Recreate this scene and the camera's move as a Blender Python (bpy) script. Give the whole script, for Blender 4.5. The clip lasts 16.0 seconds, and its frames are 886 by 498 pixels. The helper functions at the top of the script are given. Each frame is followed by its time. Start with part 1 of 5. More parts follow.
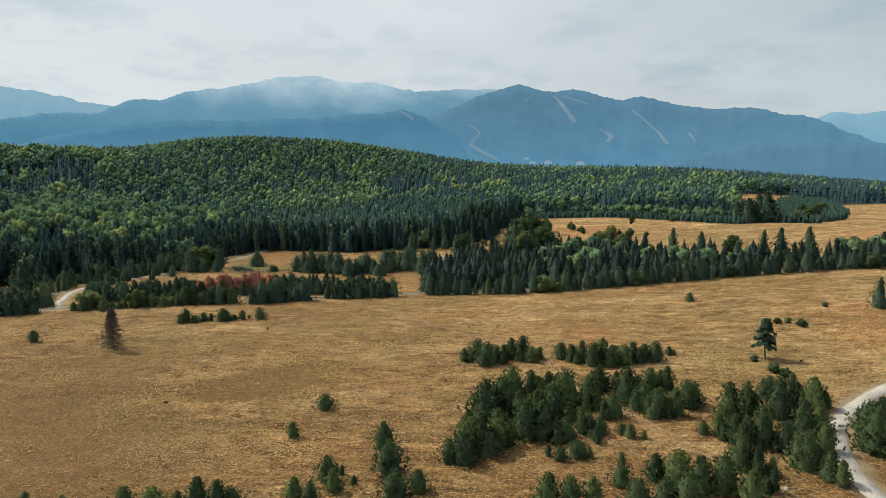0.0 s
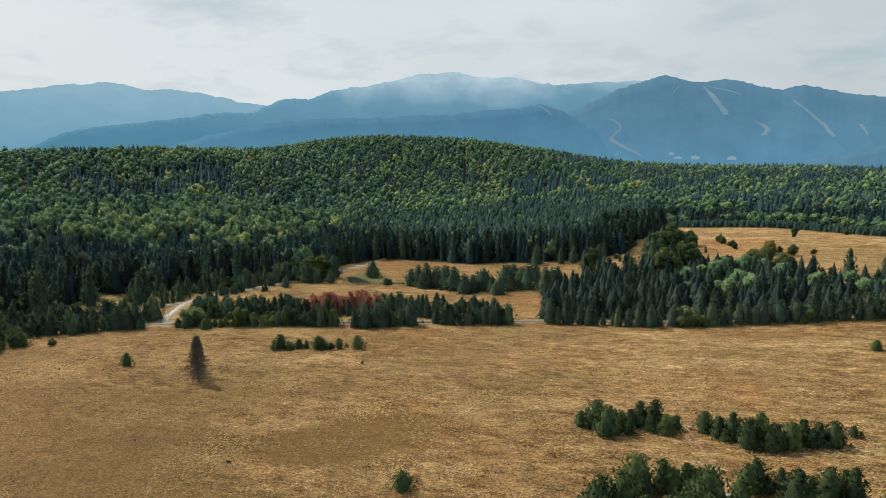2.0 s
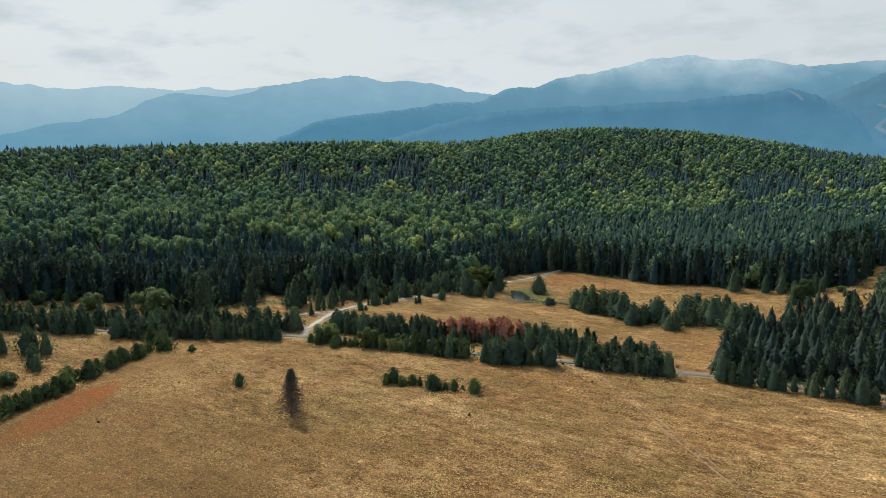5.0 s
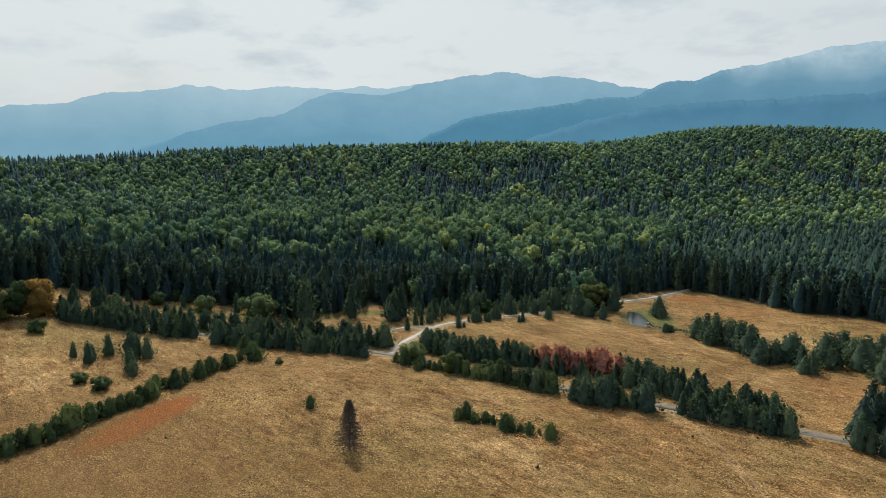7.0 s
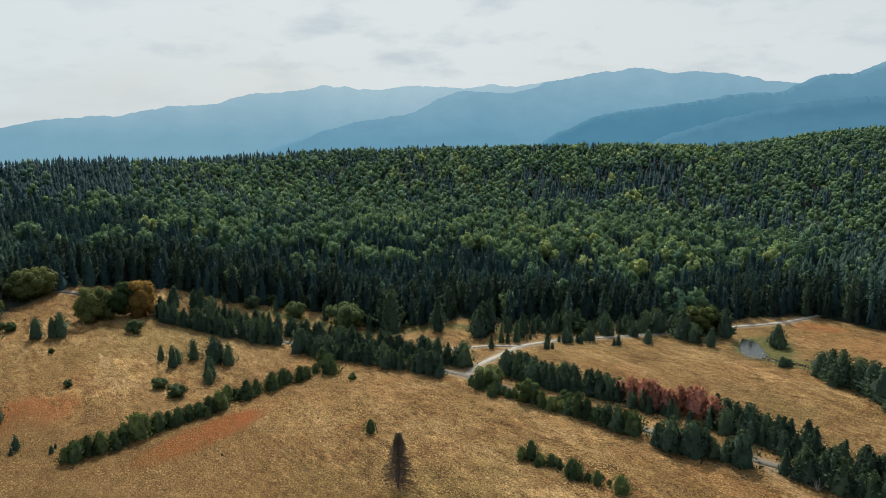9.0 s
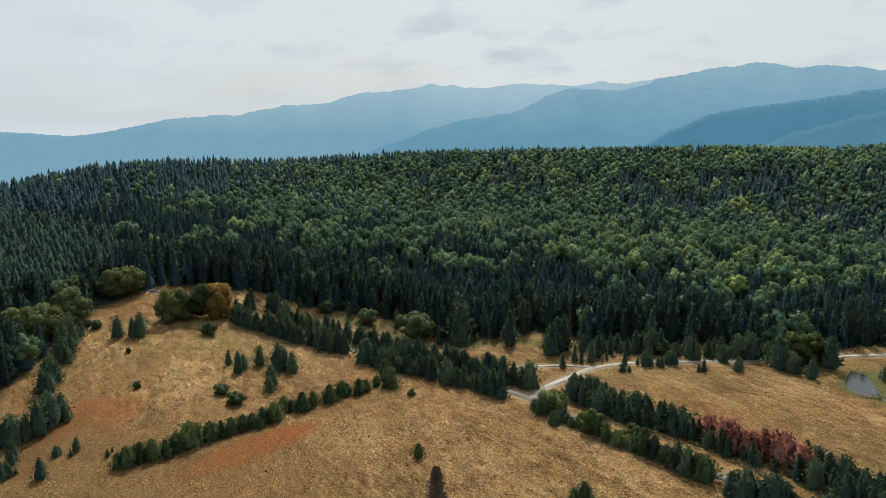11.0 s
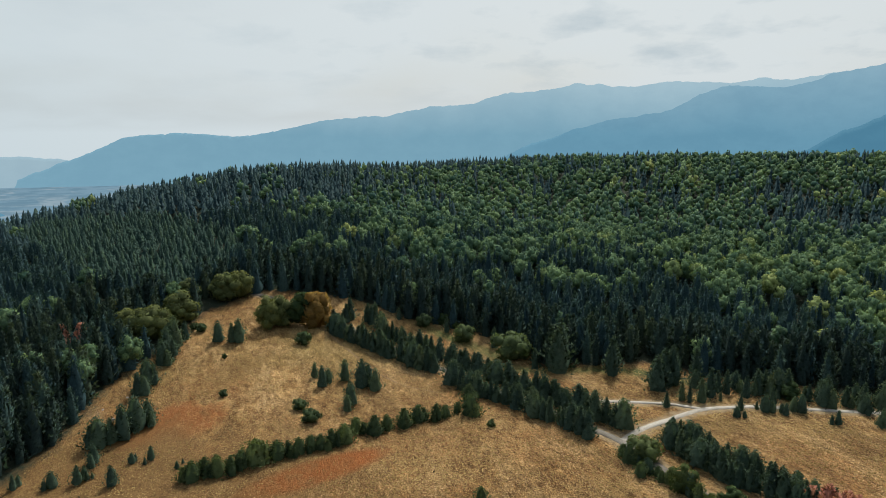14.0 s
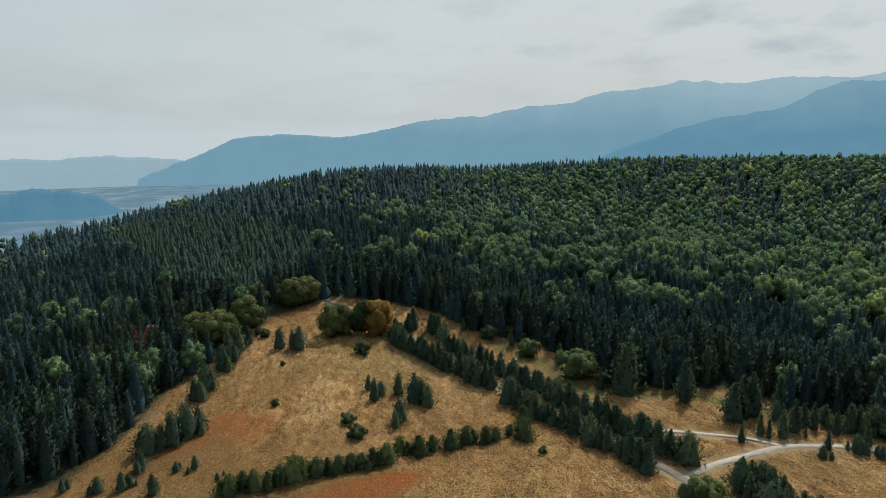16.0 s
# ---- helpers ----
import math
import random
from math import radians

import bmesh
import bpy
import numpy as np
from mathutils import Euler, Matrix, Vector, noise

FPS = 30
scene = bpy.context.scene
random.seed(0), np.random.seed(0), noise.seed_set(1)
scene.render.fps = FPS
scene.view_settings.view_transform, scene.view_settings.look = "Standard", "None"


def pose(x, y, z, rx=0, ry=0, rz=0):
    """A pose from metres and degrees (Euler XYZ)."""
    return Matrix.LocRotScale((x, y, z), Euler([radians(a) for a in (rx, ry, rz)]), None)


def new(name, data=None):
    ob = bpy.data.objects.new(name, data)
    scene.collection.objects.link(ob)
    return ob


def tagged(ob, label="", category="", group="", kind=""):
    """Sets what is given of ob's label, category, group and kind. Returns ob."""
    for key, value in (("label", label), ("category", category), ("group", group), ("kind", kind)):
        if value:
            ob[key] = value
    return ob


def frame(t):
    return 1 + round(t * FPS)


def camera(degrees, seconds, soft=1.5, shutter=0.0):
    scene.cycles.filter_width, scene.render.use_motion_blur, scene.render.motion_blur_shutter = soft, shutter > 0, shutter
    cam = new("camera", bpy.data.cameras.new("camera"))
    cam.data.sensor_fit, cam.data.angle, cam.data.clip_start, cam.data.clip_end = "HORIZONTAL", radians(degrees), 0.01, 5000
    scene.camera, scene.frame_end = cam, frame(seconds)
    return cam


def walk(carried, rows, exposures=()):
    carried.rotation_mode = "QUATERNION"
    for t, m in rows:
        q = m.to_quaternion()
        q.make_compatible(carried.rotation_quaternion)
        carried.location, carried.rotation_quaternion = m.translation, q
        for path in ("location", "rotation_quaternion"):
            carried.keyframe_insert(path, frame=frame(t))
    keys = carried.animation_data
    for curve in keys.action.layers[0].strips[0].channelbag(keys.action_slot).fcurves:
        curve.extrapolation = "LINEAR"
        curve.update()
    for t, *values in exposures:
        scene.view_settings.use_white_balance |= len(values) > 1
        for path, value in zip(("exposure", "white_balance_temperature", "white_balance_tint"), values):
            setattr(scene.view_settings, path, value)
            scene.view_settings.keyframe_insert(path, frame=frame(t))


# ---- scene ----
# seconds, place of the eye, pitch, heading to the left of north (+y), roll
PATH = [
    (0, (-0.00, -0.00, 52.70), -7.33, 0.01, 0.09),
    (0.5, (0.61, 8.11, 54.05), -7.44, 2.93, 0.23),
    (1, (1.62, 15.96, 55.61), -7.51, 5.73, 0.23),
    (1.5, (3.02, 23.82, 57.19), -7.64, 8.36, -0.03),
    (2, (4.85, 31.48, 58.55), -7.78, 11.35, -0.15),
    (2.5, (7.49, 38.58, 59.69), -7.96, 14.47, -0.16),
    (3, (10.59, 45.22, 60.82), -8.14, 17.54, -0.15),
    (3.5, (13.56, 51.45, 62.06), -8.28, 20.62, -0.18),
    (4, (15.93, 57.68, 63.41), -8.43, 23.60, -0.03),
    (6.5, (24.69, 89.08, 70.88), -9.16, 39.21, 0.02),
    (7, (25.61, 95.19, 71.85), -9.17, 42.20, 0.03),
    (7.5, (26.12, 101.17, 72.93), -9.23, 45.25, 0.07),
    (8, (26.14, 106.52, 73.98), -9.30, 47.96, 0.08),
    (8.5, (26.04, 111.48, 75.01), -9.35, 50.44, 0.01),
    (9, (25.66, 116.03, 75.79), -9.36, 52.76, -0.01),
    (11.5, (22.66, 136.53, 79.82), -9.58, 63.52, 0.01),
    (12, (21.65, 140.32, 80.40), -9.59, 65.50, -0.06),
    (12.5, (20.63, 143.87, 80.99), -9.58, 67.48, -0.04),
    (13, (19.67, 147.63, 81.64), -9.57, 69.52, -0.04),
    (13.5, (18.33, 151.08, 82.31), -9.58, 71.47, -0.01),
    (14, (16.93, 154.56, 82.98), -9.56, 73.39, -0.03),
    (14.5, (15.21, 158.54, 83.58), -9.59, 75.41, -0.14),
    (15, (13.58, 162.41, 84.08), -9.58, 77.43, -0.17),
    (15.5, (11.90, 165.81, 84.80), -9.57, 79.38, -0.24),
    (16, (10.23, 169.69, 85.44), -9.56, 81.48, -0.35),
]
cam = camera(65.25, 16.0, soft=0.85)
walk(cam, [(t, pose(*eye, 90 + pitch, 0, heading) @ pose(0, 0, 0, 0, 0, roll)) for t, eye, pitch, heading, roll in PATH],
     [(0, -0.06, 6050, 8), (7, -0.09, 6050, 8), (12, -0.15, 6050, 8), (15.5, -0.22, 6050, 8), (16, -0.33, 6050, 8)])

# ---------- world, sun ----------
SUN_HEADING, SUN_HEIGHT = 58.0, 47.0      # degrees left of north, degrees up
SUN_WAY = (-math.sin(radians(SUN_HEADING)) * math.cos(radians(SUN_HEIGHT)), math.cos(radians(SUN_HEADING)) * math.cos(radians(SUN_HEIGHT)), math.sin(radians(SUN_HEIGHT)))

sun_data = bpy.data.lights.new("sun", "SUN")
sun_data.energy, sun_data.angle, sun_data.color = 5.1, radians(0.8), (1.0, 0.94, 0.82)
sun = new("sun", sun_data)
sun.matrix_world = pose(0, 0, 600, SUN_HEIGHT - 90, 0, SUN_HEADING)

world = bpy.data.worlds.new("sky")
scene.world = world
world.use_nodes = True


class Nodes:
    """Short hand for building node trees."""

    def __init__(self, tree):
        self.tree = tree
        tree.nodes.clear()

    def add(self, kind, _values=(), **settings):
        node = self.tree.nodes.new(kind)
        for key, value in settings.items():
            if key == "label":
                node.label = value
            elif key == "operation":
                node.operation = value
            elif key == "blend_type":
                node.blend_type = value
            elif key == "data_type":
                node.data_type = value
            elif key == "attribute_name":
                node.attribute_name = value
            elif key == "noise_dimensions":
                node.noise_dimensions = value
            elif key == "sky_type":
                node.sky_type = value
        for key, value in dict(_values).items():
            self.put(node.inputs[key], value)
        return node

    def put(self, socket, value):
        if isinstance(value, bpy.types.NodeSocket):
            self.tree.links.new(value, socket)
        else:
            socket.default_value = value

    def mix(self, a, b, fac, blend="MIX"):
        node = self.tree.nodes.new("ShaderNodeMix")
        node.data_type, node.blend_type = "RGBA", blend
        self.put(node.inputs[0], fac)
        for socket, value in ((node.inputs[6], a), (node.inputs[7], b)):
            self.put(socket, (*value, 1) if isinstance(value, tuple) and len(value) == 3 else value)
        return node.outputs[2]

    def math(self, operation, a, b=0.0, clamp=False):
        node = self.tree.nodes.new("ShaderNodeMath")
        node.operation, node.use_clamp = operation, clamp
        self.put(node.inputs[0], a)
        self.put(node.inputs[1], b)
        return node.outputs[0]

    def noise(self, vector, scale, detail=4.0, rough=0.55):
        return self.add("ShaderNodeTexNoise", {"Vector": vector, "Scale": scale, "Detail": detail, "Roughness": rough}).outputs[0]

    def span(self, value, low, high, to_low=0.0, to_high=1.0):
        node = self.tree.nodes.new("ShaderNodeMapRange")
        for n, v in enumerate((value, low, high, to_low, to_high)):
            self.put(node.inputs[n], v)
        return node.outputs[0]

    def scaled(self, vector, scale, rotation=0.0):
        node = self.add("ShaderNodeMapping", {"Vector": vector, "Scale": scale})
        node.inputs["Rotation"].default_value[2] = rotation
        return node.outputs[0]


def build_sky():
    n = Nodes(world.node_tree)
    sky = n.tree.nodes.new("ShaderNodeTexSky")
    sky.sky_type, sky.sun_disc = "NISHITA", False
    sky.sun_elevation, sky.sun_rotation = radians(SUN_HEIGHT), radians(-SUN_HEADING)
    sky.dust_density, sky.air_density = 4.0, 1.2
    blue = n.mix(sky.outputs[0], (0.085, 0.085, 0.085), 1.0, "MULTIPLY")
    where = n.tree.nodes.new("ShaderNodeTexCoord").outputs["Generated"]
    split = n.add("ShaderNodeSeparateXYZ", {0: where})
    # clouds lie on a flat sheet, so that they crowd together low over the mountains
    height = n.math("ADD", n.math("MAXIMUM", split.outputs[2], 0.0), 0.22)
    sheet = n.add("ShaderNodeCombineXYZ", {0: n.math("DIVIDE", split.outputs[0], height), 1: n.math("DIVIDE", split.outputs[1], height), 2: 0.0}).outputs[0]
    veil = n.noise(n.scaled(sheet, (0.8, 0.8, 1.0)), 1.0, 5.0, 0.5)
    heap = n.noise(n.scaled(sheet, (2.3, 2.3, 1.0), 0.4), 1.0, 6.0, 0.56)
    toward = n.add("ShaderNodeVectorMath", {0: where, 1: SUN_WAY}, operation="DOT_PRODUCT").outputs["Value"]
    glare = n.span(toward, 0.25, 0.95)
    cover = n.span(veil, 0.30, 0.58, 0.78, 0.97)
    cover = n.math("MAXIMUM", n.math("MULTIPLY", cover, n.span(split.outputs[2], 0.28, 0.70, 1.0, 0.30)), n.span(split.outputs[2], 0.0, 0.16, 1.0, 0.0))
    south = n.span(n.math("ADD", split.outputs[1], n.math("MULTIPLY", split.outputs[0], 0.25)), -0.55, 0.25)
    white = n.mix(blue, n.mix(n.mix((0.655, 0.725, 0.735), (0.715, 0.742, 0.728), south), (0.842, 0.857, 0.825), glare), cover)
    grey = n.math("MULTIPLY", n.span(heap, 0.50, 0.68, 0.0, 0.5), south)
    low = n.span(split.outputs[2], 0.02, 0.10, 0.0, 1.0)
    clouded = n.mix(white, (0.43, 0.515, 0.555), n.math("MULTIPLY", grey, low))
    clouded = n.mix(clouded, (0.80, 0.83, 0.85), n.span(split.outputs[0], 0.05, 0.75), "MULTIPLY")
    rise = n.math("ADD", 1.0, n.math("MULTIPLY", n.span(split.outputs[2], 0.25, 0.8), 0.9))
    # away from the sun the haze is thinner and the sky a deeper blue
    clouded = n.mix(clouded, (0.42, 0.53, 0.72), n.span(toward, -0.05, -0.6), "MULTIPLY")
    back = n.add("ShaderNodeBackground", {"Color": clouded, "Strength": rise})
    out = n.add("ShaderNodeOutputWorld", {"Surface": back.outputs[0]})


build_sky()

# ---------- materials ----------
def material(name, build):
    m = bpy.data.materials.new(name)
    m.use_nodes = True
    n = Nodes(m.node_tree)
    shader = build(n)
    n.add("ShaderNodeOutputMaterial", {"Surface": shader})
    return m


def place(n):
    return n.tree.nodes.new("ShaderNodeTexCoord").outputs["Object"]


def world_place(n):
    return n.tree.nodes.new("ShaderNodeNewGeometry").outputs["Position"]


def foliage(light, dark, warm, random_from, thin=0.35, ragged=0.0):
    """Leaves or needles: two greens and a warmer tone, part of the light passes through."""

    def build(n):
        if random_from == "object":
            tone = n.tree.nodes.new("ShaderNodeObjectInfo").outputs["Random"]
        else:
            tone = n.add("ShaderNodeAttribute", attribute_name="tone").outputs["Fac"]
        island = n.tree.nodes.new("ShaderNodeNewGeometry").outputs["Random Per Island"]
        base = n.mix(dark, light, n.math("ADD", n.math("MULTIPLY", tone, 0.6), n.math("MULTIPLY", island, 0.4)))
        base = n.mix(base, warm, n.span(tone, 0.72, 1.0, 0.0, 0.7))
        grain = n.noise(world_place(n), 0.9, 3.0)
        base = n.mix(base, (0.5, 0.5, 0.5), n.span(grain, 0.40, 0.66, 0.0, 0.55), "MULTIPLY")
        # ragged: self-shadow and highlights of the tufts, painted into the colour by noise
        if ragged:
            tuft_shade = n.noise(world_place(n), 1.6, 3.0, 0.7)
            base = n.mix(base, (0.25, 0.27, 0.30), n.span(tuft_shade, 0.54, 0.42, 0.0, ragged), "MULTIPLY")
            base = n.mix(base, (1.6, 1.6, 1.5), n.span(tuft_shade, 0.56, 0.68, 0.0, ragged), "MULTIPLY")
        front = n.add("ShaderNodeBsdfPrincipled", {"Base Color": base, "Roughness": 0.8, "Specular IOR Level": 0.05})
        back = n.add("ShaderNodeBsdfTranslucent", {"Color": n.mix(base, (1.5, 1.55, 0.95), 1.0, "MULTIPLY")})
        return n.add("ShaderNodeMixShader", {0: thin, 1: front.outputs[0], 2: back.outputs[0]}).outputs[0]

    return build


# beech and spruce greens pushed toward blue, distance haze put into the colour
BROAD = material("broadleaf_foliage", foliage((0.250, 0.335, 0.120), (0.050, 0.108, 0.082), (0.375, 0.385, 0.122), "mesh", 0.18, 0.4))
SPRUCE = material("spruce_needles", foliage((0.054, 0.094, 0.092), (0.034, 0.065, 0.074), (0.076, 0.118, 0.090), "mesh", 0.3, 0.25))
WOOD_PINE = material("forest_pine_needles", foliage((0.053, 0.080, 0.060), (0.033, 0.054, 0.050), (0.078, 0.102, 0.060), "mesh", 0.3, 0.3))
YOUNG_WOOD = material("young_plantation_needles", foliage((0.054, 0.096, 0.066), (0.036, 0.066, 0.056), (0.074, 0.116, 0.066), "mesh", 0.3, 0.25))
PINE = material("pine_needles", foliage((0.108, 0.142, 0.058), (0.044, 0.068, 0.038), (0.145, 0.168, 0.062), "object", 0.32))
DARK_PINE = material("dark_conifer_needles", foliage((0.086, 0.122, 0.074), (0.046, 0.074, 0.056), (0.114, 0.144, 0.074), "object", 0.3))
LEAF = material("green_leaves", foliage((0.090, 0.118, 0.036), (0.038, 0.066, 0.030), (0.150, 0.140, 0.038), "object", 0.3))
YELLOW = material("yellowing_leaves", foliage((0.165, 0.172, 0.052), (0.080, 0.100, 0.042), (0.235, 0.185, 0.05), "object", 0.25))
ORANGE = material("orange_leaves", foliage((0.34, 0.20, 0.055), (0.20, 0.13, 0.042), (0.36, 0.17, 0.05), "object", 0.4))
RED = material("red_leaves", foliage((0.56, 0.25, 0.185), (0.34, 0.15, 0.115), (0.62, 0.33, 0.25), "object", 0.3))
BARE = material("dead_twigs", foliage((0.22, 0.175, 0.14), (0.13, 0.105, 0.084), (0.18, 0.145, 0.115), "object", 0.05))


def bark(n):
    grain = n.noise(n.scaled(place(n), (6, 6, 1.2)), 3.0, 5.0)
    base = n.mix((0.06, 0.045, 0.035), (0.17, 0.13, 0.10), grain)
    bump = n.add("ShaderNodeBump", {"Strength": 0.6, "Height": grain})
    return n.add("ShaderNodeBsdfPrincipled", {"Base Color": base, "Roughness": 0.9, "Normal": bump.outputs[0]}).outputs[0]


BARK = material("bark", bark)


def grassland(n):
    p = world_place(n)
    wide = n.noise(p, 0.018, 4.0)
    lay = n.noise(n.scaled(p, (0.05, 0.13, 0.05), 0.6), 1.0, 3.0, 0.5)
    mid = n.noise(n.scaled(p, (0.16, 0.30, 0.1), 0.6), 1.0, 5.0, 0.65)
    fine = n.noise(n.scaled(p, (1.5, 2.6, 0.9), 0.6), 1.0, 5.0, 0.7)
    blade = n.noise(p, 4.0, 4.0, 0.75)
    straw = n.mix((0.210, 0.114, 0.038), (0.375, 0.228, 0.088), n.span(mid, 0.42, 0.58))
    patch = n.noise(n.scaled(p, (0.06, 0.16, 0.06), 0.25), 1.0, 6.0, 0.68)
    band = n.noise(n.scaled(p, (0.016, 0.053, 0.016), 0.15), 1.0, 5.0, 0.65)
    straw = n.mix(straw, (0.560, 0.375, 0.175), n.span(band, 0.52, 0.66, 0.0, 0.45))
    straw = n.mix(straw, (0.165, 0.092, 0.031), n.span(band, 0.48, 0.36, 0.0, 0.5))
    straw = n.mix(straw, (0.205, 0.148, 0.048), n.span(wide, 0.52, 0.66, 0.0, 0.6))
    straw = n.mix(straw, (0.330, 0.160, 0.055), n.span(wide, 0.48, 0.34, 0.0, 0.75))
    straw = n.mix(straw, (0.700, 0.500, 0.260), n.math("MULTIPLY", n.span(fine, 0.52, 0.66, 0.0, 0.8), n.span(lay, 0.40, 0.60, 0.25, 1.0)))
    straw = n.mix(straw, (0.120, 0.070, 0.028), n.span(fine, 0.47, 0.32, 0.0, 0.8))
    straw = n.mix(straw, (1.22, 1.21, 1.18), n.span(patch, 0.51, 0.63), "MULTIPLY")
    straw = n.mix(straw, (0.82, 0.78, 0.72), n.span(patch, 0.49, 0.38), "MULTIPLY")
    speck = n.noise(p, 1.7, 5.0, 0.8)
    straw = n.mix(straw, (1.75, 1.70, 1.58), n.span(speck, 0.52, 0.66), "MULTIPLY")
    straw = n.mix(straw, (0.34, 0.31, 0.28), n.span(speck, 0.49, 0.35, 0.0, 1.0), "MULTIPLY")
    straw = n.mix(straw, (0.42, 0.39, 0.37), n.span(blade, 0.54, 0.36, 0.0, 0.8), "MULTIPLY")
    clump = n.noise(n.scaled(p, (0.28, 0.62, 0.3), 0.35), 1.0, 7.0, 0.72)
    straw = n.mix(straw, (1.42, 1.40, 1.36), n.span(clump, 0.51, 0.64), "MULTIPLY")
    straw = n.mix(straw, (0.56, 0.52, 0.46), n.span(clump, 0.49, 0.36), "MULTIPLY")
    straw = n.mix(straw, (0.95, 0.95, 0.945), 1.0, "MULTIPLY")
    ragged = n.math("MULTIPLY", n.math("SUBTRACT", mid, 0.5), 0.9)

    def where(name):
        a = n.add("ShaderNodeAttribute", attribute_name=name).outputs["Fac"]
        return n.span(n.math("ADD", a, ragged), 0.35, 0.75)

    base = n.mix(straw, n.mix((0.190, 0.054, 0.013), (0.350, 0.122, 0.032), n.span(fine, 0.35, 0.65)), n.math("MULTIPLY", where("rusty"), 1.0))
    base = n.mix(base, n.mix((0.105, 0.058, 0.020), (0.25, 0.142, 0.05), n.span(fine, 0.35, 0.65)), n.math("MULTIPLY", where("brown"), 0.75))
    base = n.mix(base, (1.28, 1.32, 1.38), where("pale"), "MULTIPLY")
    base = n.mix(base, n.mix((0.100, 0.058, 0.017), (0.235, 0.138, 0.042), n.span(fine, 0.35, 0.65)), n.math("MULTIPLY", where("olive"), 0.85))
    base = n.mix(base, n.mix((0.06, 0.085, 0.028), (0.12, 0.13, 0.04), fine), n.math("MULTIPLY", where("wet"), 0.9))
    base = n.mix(base, n.mix((0.40, 0.32, 0.20), (0.28, 0.20, 0.11), fine), n.math("MULTIPLY", where("worn"), 0.7))
    # forest floor turned near black, so gaps between the trees stay dark
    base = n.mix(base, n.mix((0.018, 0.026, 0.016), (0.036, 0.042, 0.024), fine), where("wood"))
    height = n.math("ADD", n.math("MULTIPLY", fine, 0.9), n.math("MULTIPLY", blade, 0.35))
    bump = n.add("ShaderNodeBump", {"Strength": 1.0, "Distance": 0.9, "Height": height})
    return n.add("ShaderNodeBsdfPrincipled", {"Base Color": base, "Roughness": 0.95, "Specular IOR Level": 0.1, "Normal": bump.outputs[0]}).outputs[0]


GRASSLAND = material("dry_grassland", grassland)


def gravel(dark, light):
    def build(n):
        p = world_place(n)
        grain = n.noise(p, 2.2, 6.0, 0.7)
        wide = n.noise(p, 0.25, 3.0)
        base = n.mix(dark, light, n.span(grain, 0.3, 0.7))
        base = n.mix(base, (0.6, 0.56, 0.5), n.span(wide, 0.4, 0.7, 0.0, 0.8), "MULTIPLY")
        bump = n.add("ShaderNodeBump", {"Strength": 0.5, "Distance": 0.1, "Height": grain})
        return n.add("ShaderNodeBsdfPrincipled", {"Base Color": base, "Roughness": 0.9, "Normal": bump.outputs[0]}).outputs[0]

    return build


GRAVEL = material("pale_gravel", gravel((0.25, 0.215, 0.17), (0.42, 0.38, 0.31)))
ASPHALT = material("worn_asphalt", gravel((0.09, 0.076, 0.058), (0.18, 0.155, 0.12)))


def water(n):
    ripple = n.noise(world_place(n), 1.5, 3.0)
    bump = n.add("ShaderNodeBump", {"Strength": 0.05, "Distance": 0.05, "Height": ripple})
    return n.add("ShaderNodeBsdfPrincipled", {"Base Color": (0.02, 0.025, 0.02, 1), "Roughness": 0.12, "IOR": 1.33, "Normal": bump.outputs[0]}).outputs[0]


WATER = material("still_water", water)


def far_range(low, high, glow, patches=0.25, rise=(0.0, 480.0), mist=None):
    """A far mountain range, the haze before it put into a glowing colour; mist: heights between which its top is
    painted whiter.
    """

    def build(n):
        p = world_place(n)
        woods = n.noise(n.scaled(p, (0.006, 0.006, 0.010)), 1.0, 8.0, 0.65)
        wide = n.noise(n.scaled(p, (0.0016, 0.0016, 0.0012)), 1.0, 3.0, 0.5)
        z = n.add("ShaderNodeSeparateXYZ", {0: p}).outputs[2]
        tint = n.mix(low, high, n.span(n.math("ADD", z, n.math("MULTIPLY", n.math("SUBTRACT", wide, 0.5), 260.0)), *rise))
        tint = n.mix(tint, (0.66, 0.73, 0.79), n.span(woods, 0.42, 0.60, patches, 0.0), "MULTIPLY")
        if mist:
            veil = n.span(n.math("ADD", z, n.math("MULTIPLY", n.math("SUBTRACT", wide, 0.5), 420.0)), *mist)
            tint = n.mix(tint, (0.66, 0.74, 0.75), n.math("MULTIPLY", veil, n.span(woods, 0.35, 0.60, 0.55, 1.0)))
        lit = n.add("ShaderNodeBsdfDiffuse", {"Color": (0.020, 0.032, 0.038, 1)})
        # haze as emission: the slope glows in its hazy tint
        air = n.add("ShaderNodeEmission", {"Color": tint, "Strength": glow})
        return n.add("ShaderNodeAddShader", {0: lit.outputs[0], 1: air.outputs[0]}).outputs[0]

    return build


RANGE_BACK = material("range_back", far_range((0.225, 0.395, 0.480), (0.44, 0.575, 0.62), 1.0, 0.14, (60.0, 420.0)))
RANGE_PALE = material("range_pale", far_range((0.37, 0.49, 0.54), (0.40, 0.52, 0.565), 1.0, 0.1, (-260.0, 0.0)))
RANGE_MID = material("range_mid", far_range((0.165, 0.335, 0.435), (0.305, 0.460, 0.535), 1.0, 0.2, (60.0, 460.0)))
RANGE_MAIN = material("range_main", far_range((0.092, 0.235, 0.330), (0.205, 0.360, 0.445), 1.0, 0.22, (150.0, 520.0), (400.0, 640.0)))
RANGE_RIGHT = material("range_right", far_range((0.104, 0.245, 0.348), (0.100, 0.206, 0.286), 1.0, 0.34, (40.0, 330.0)))
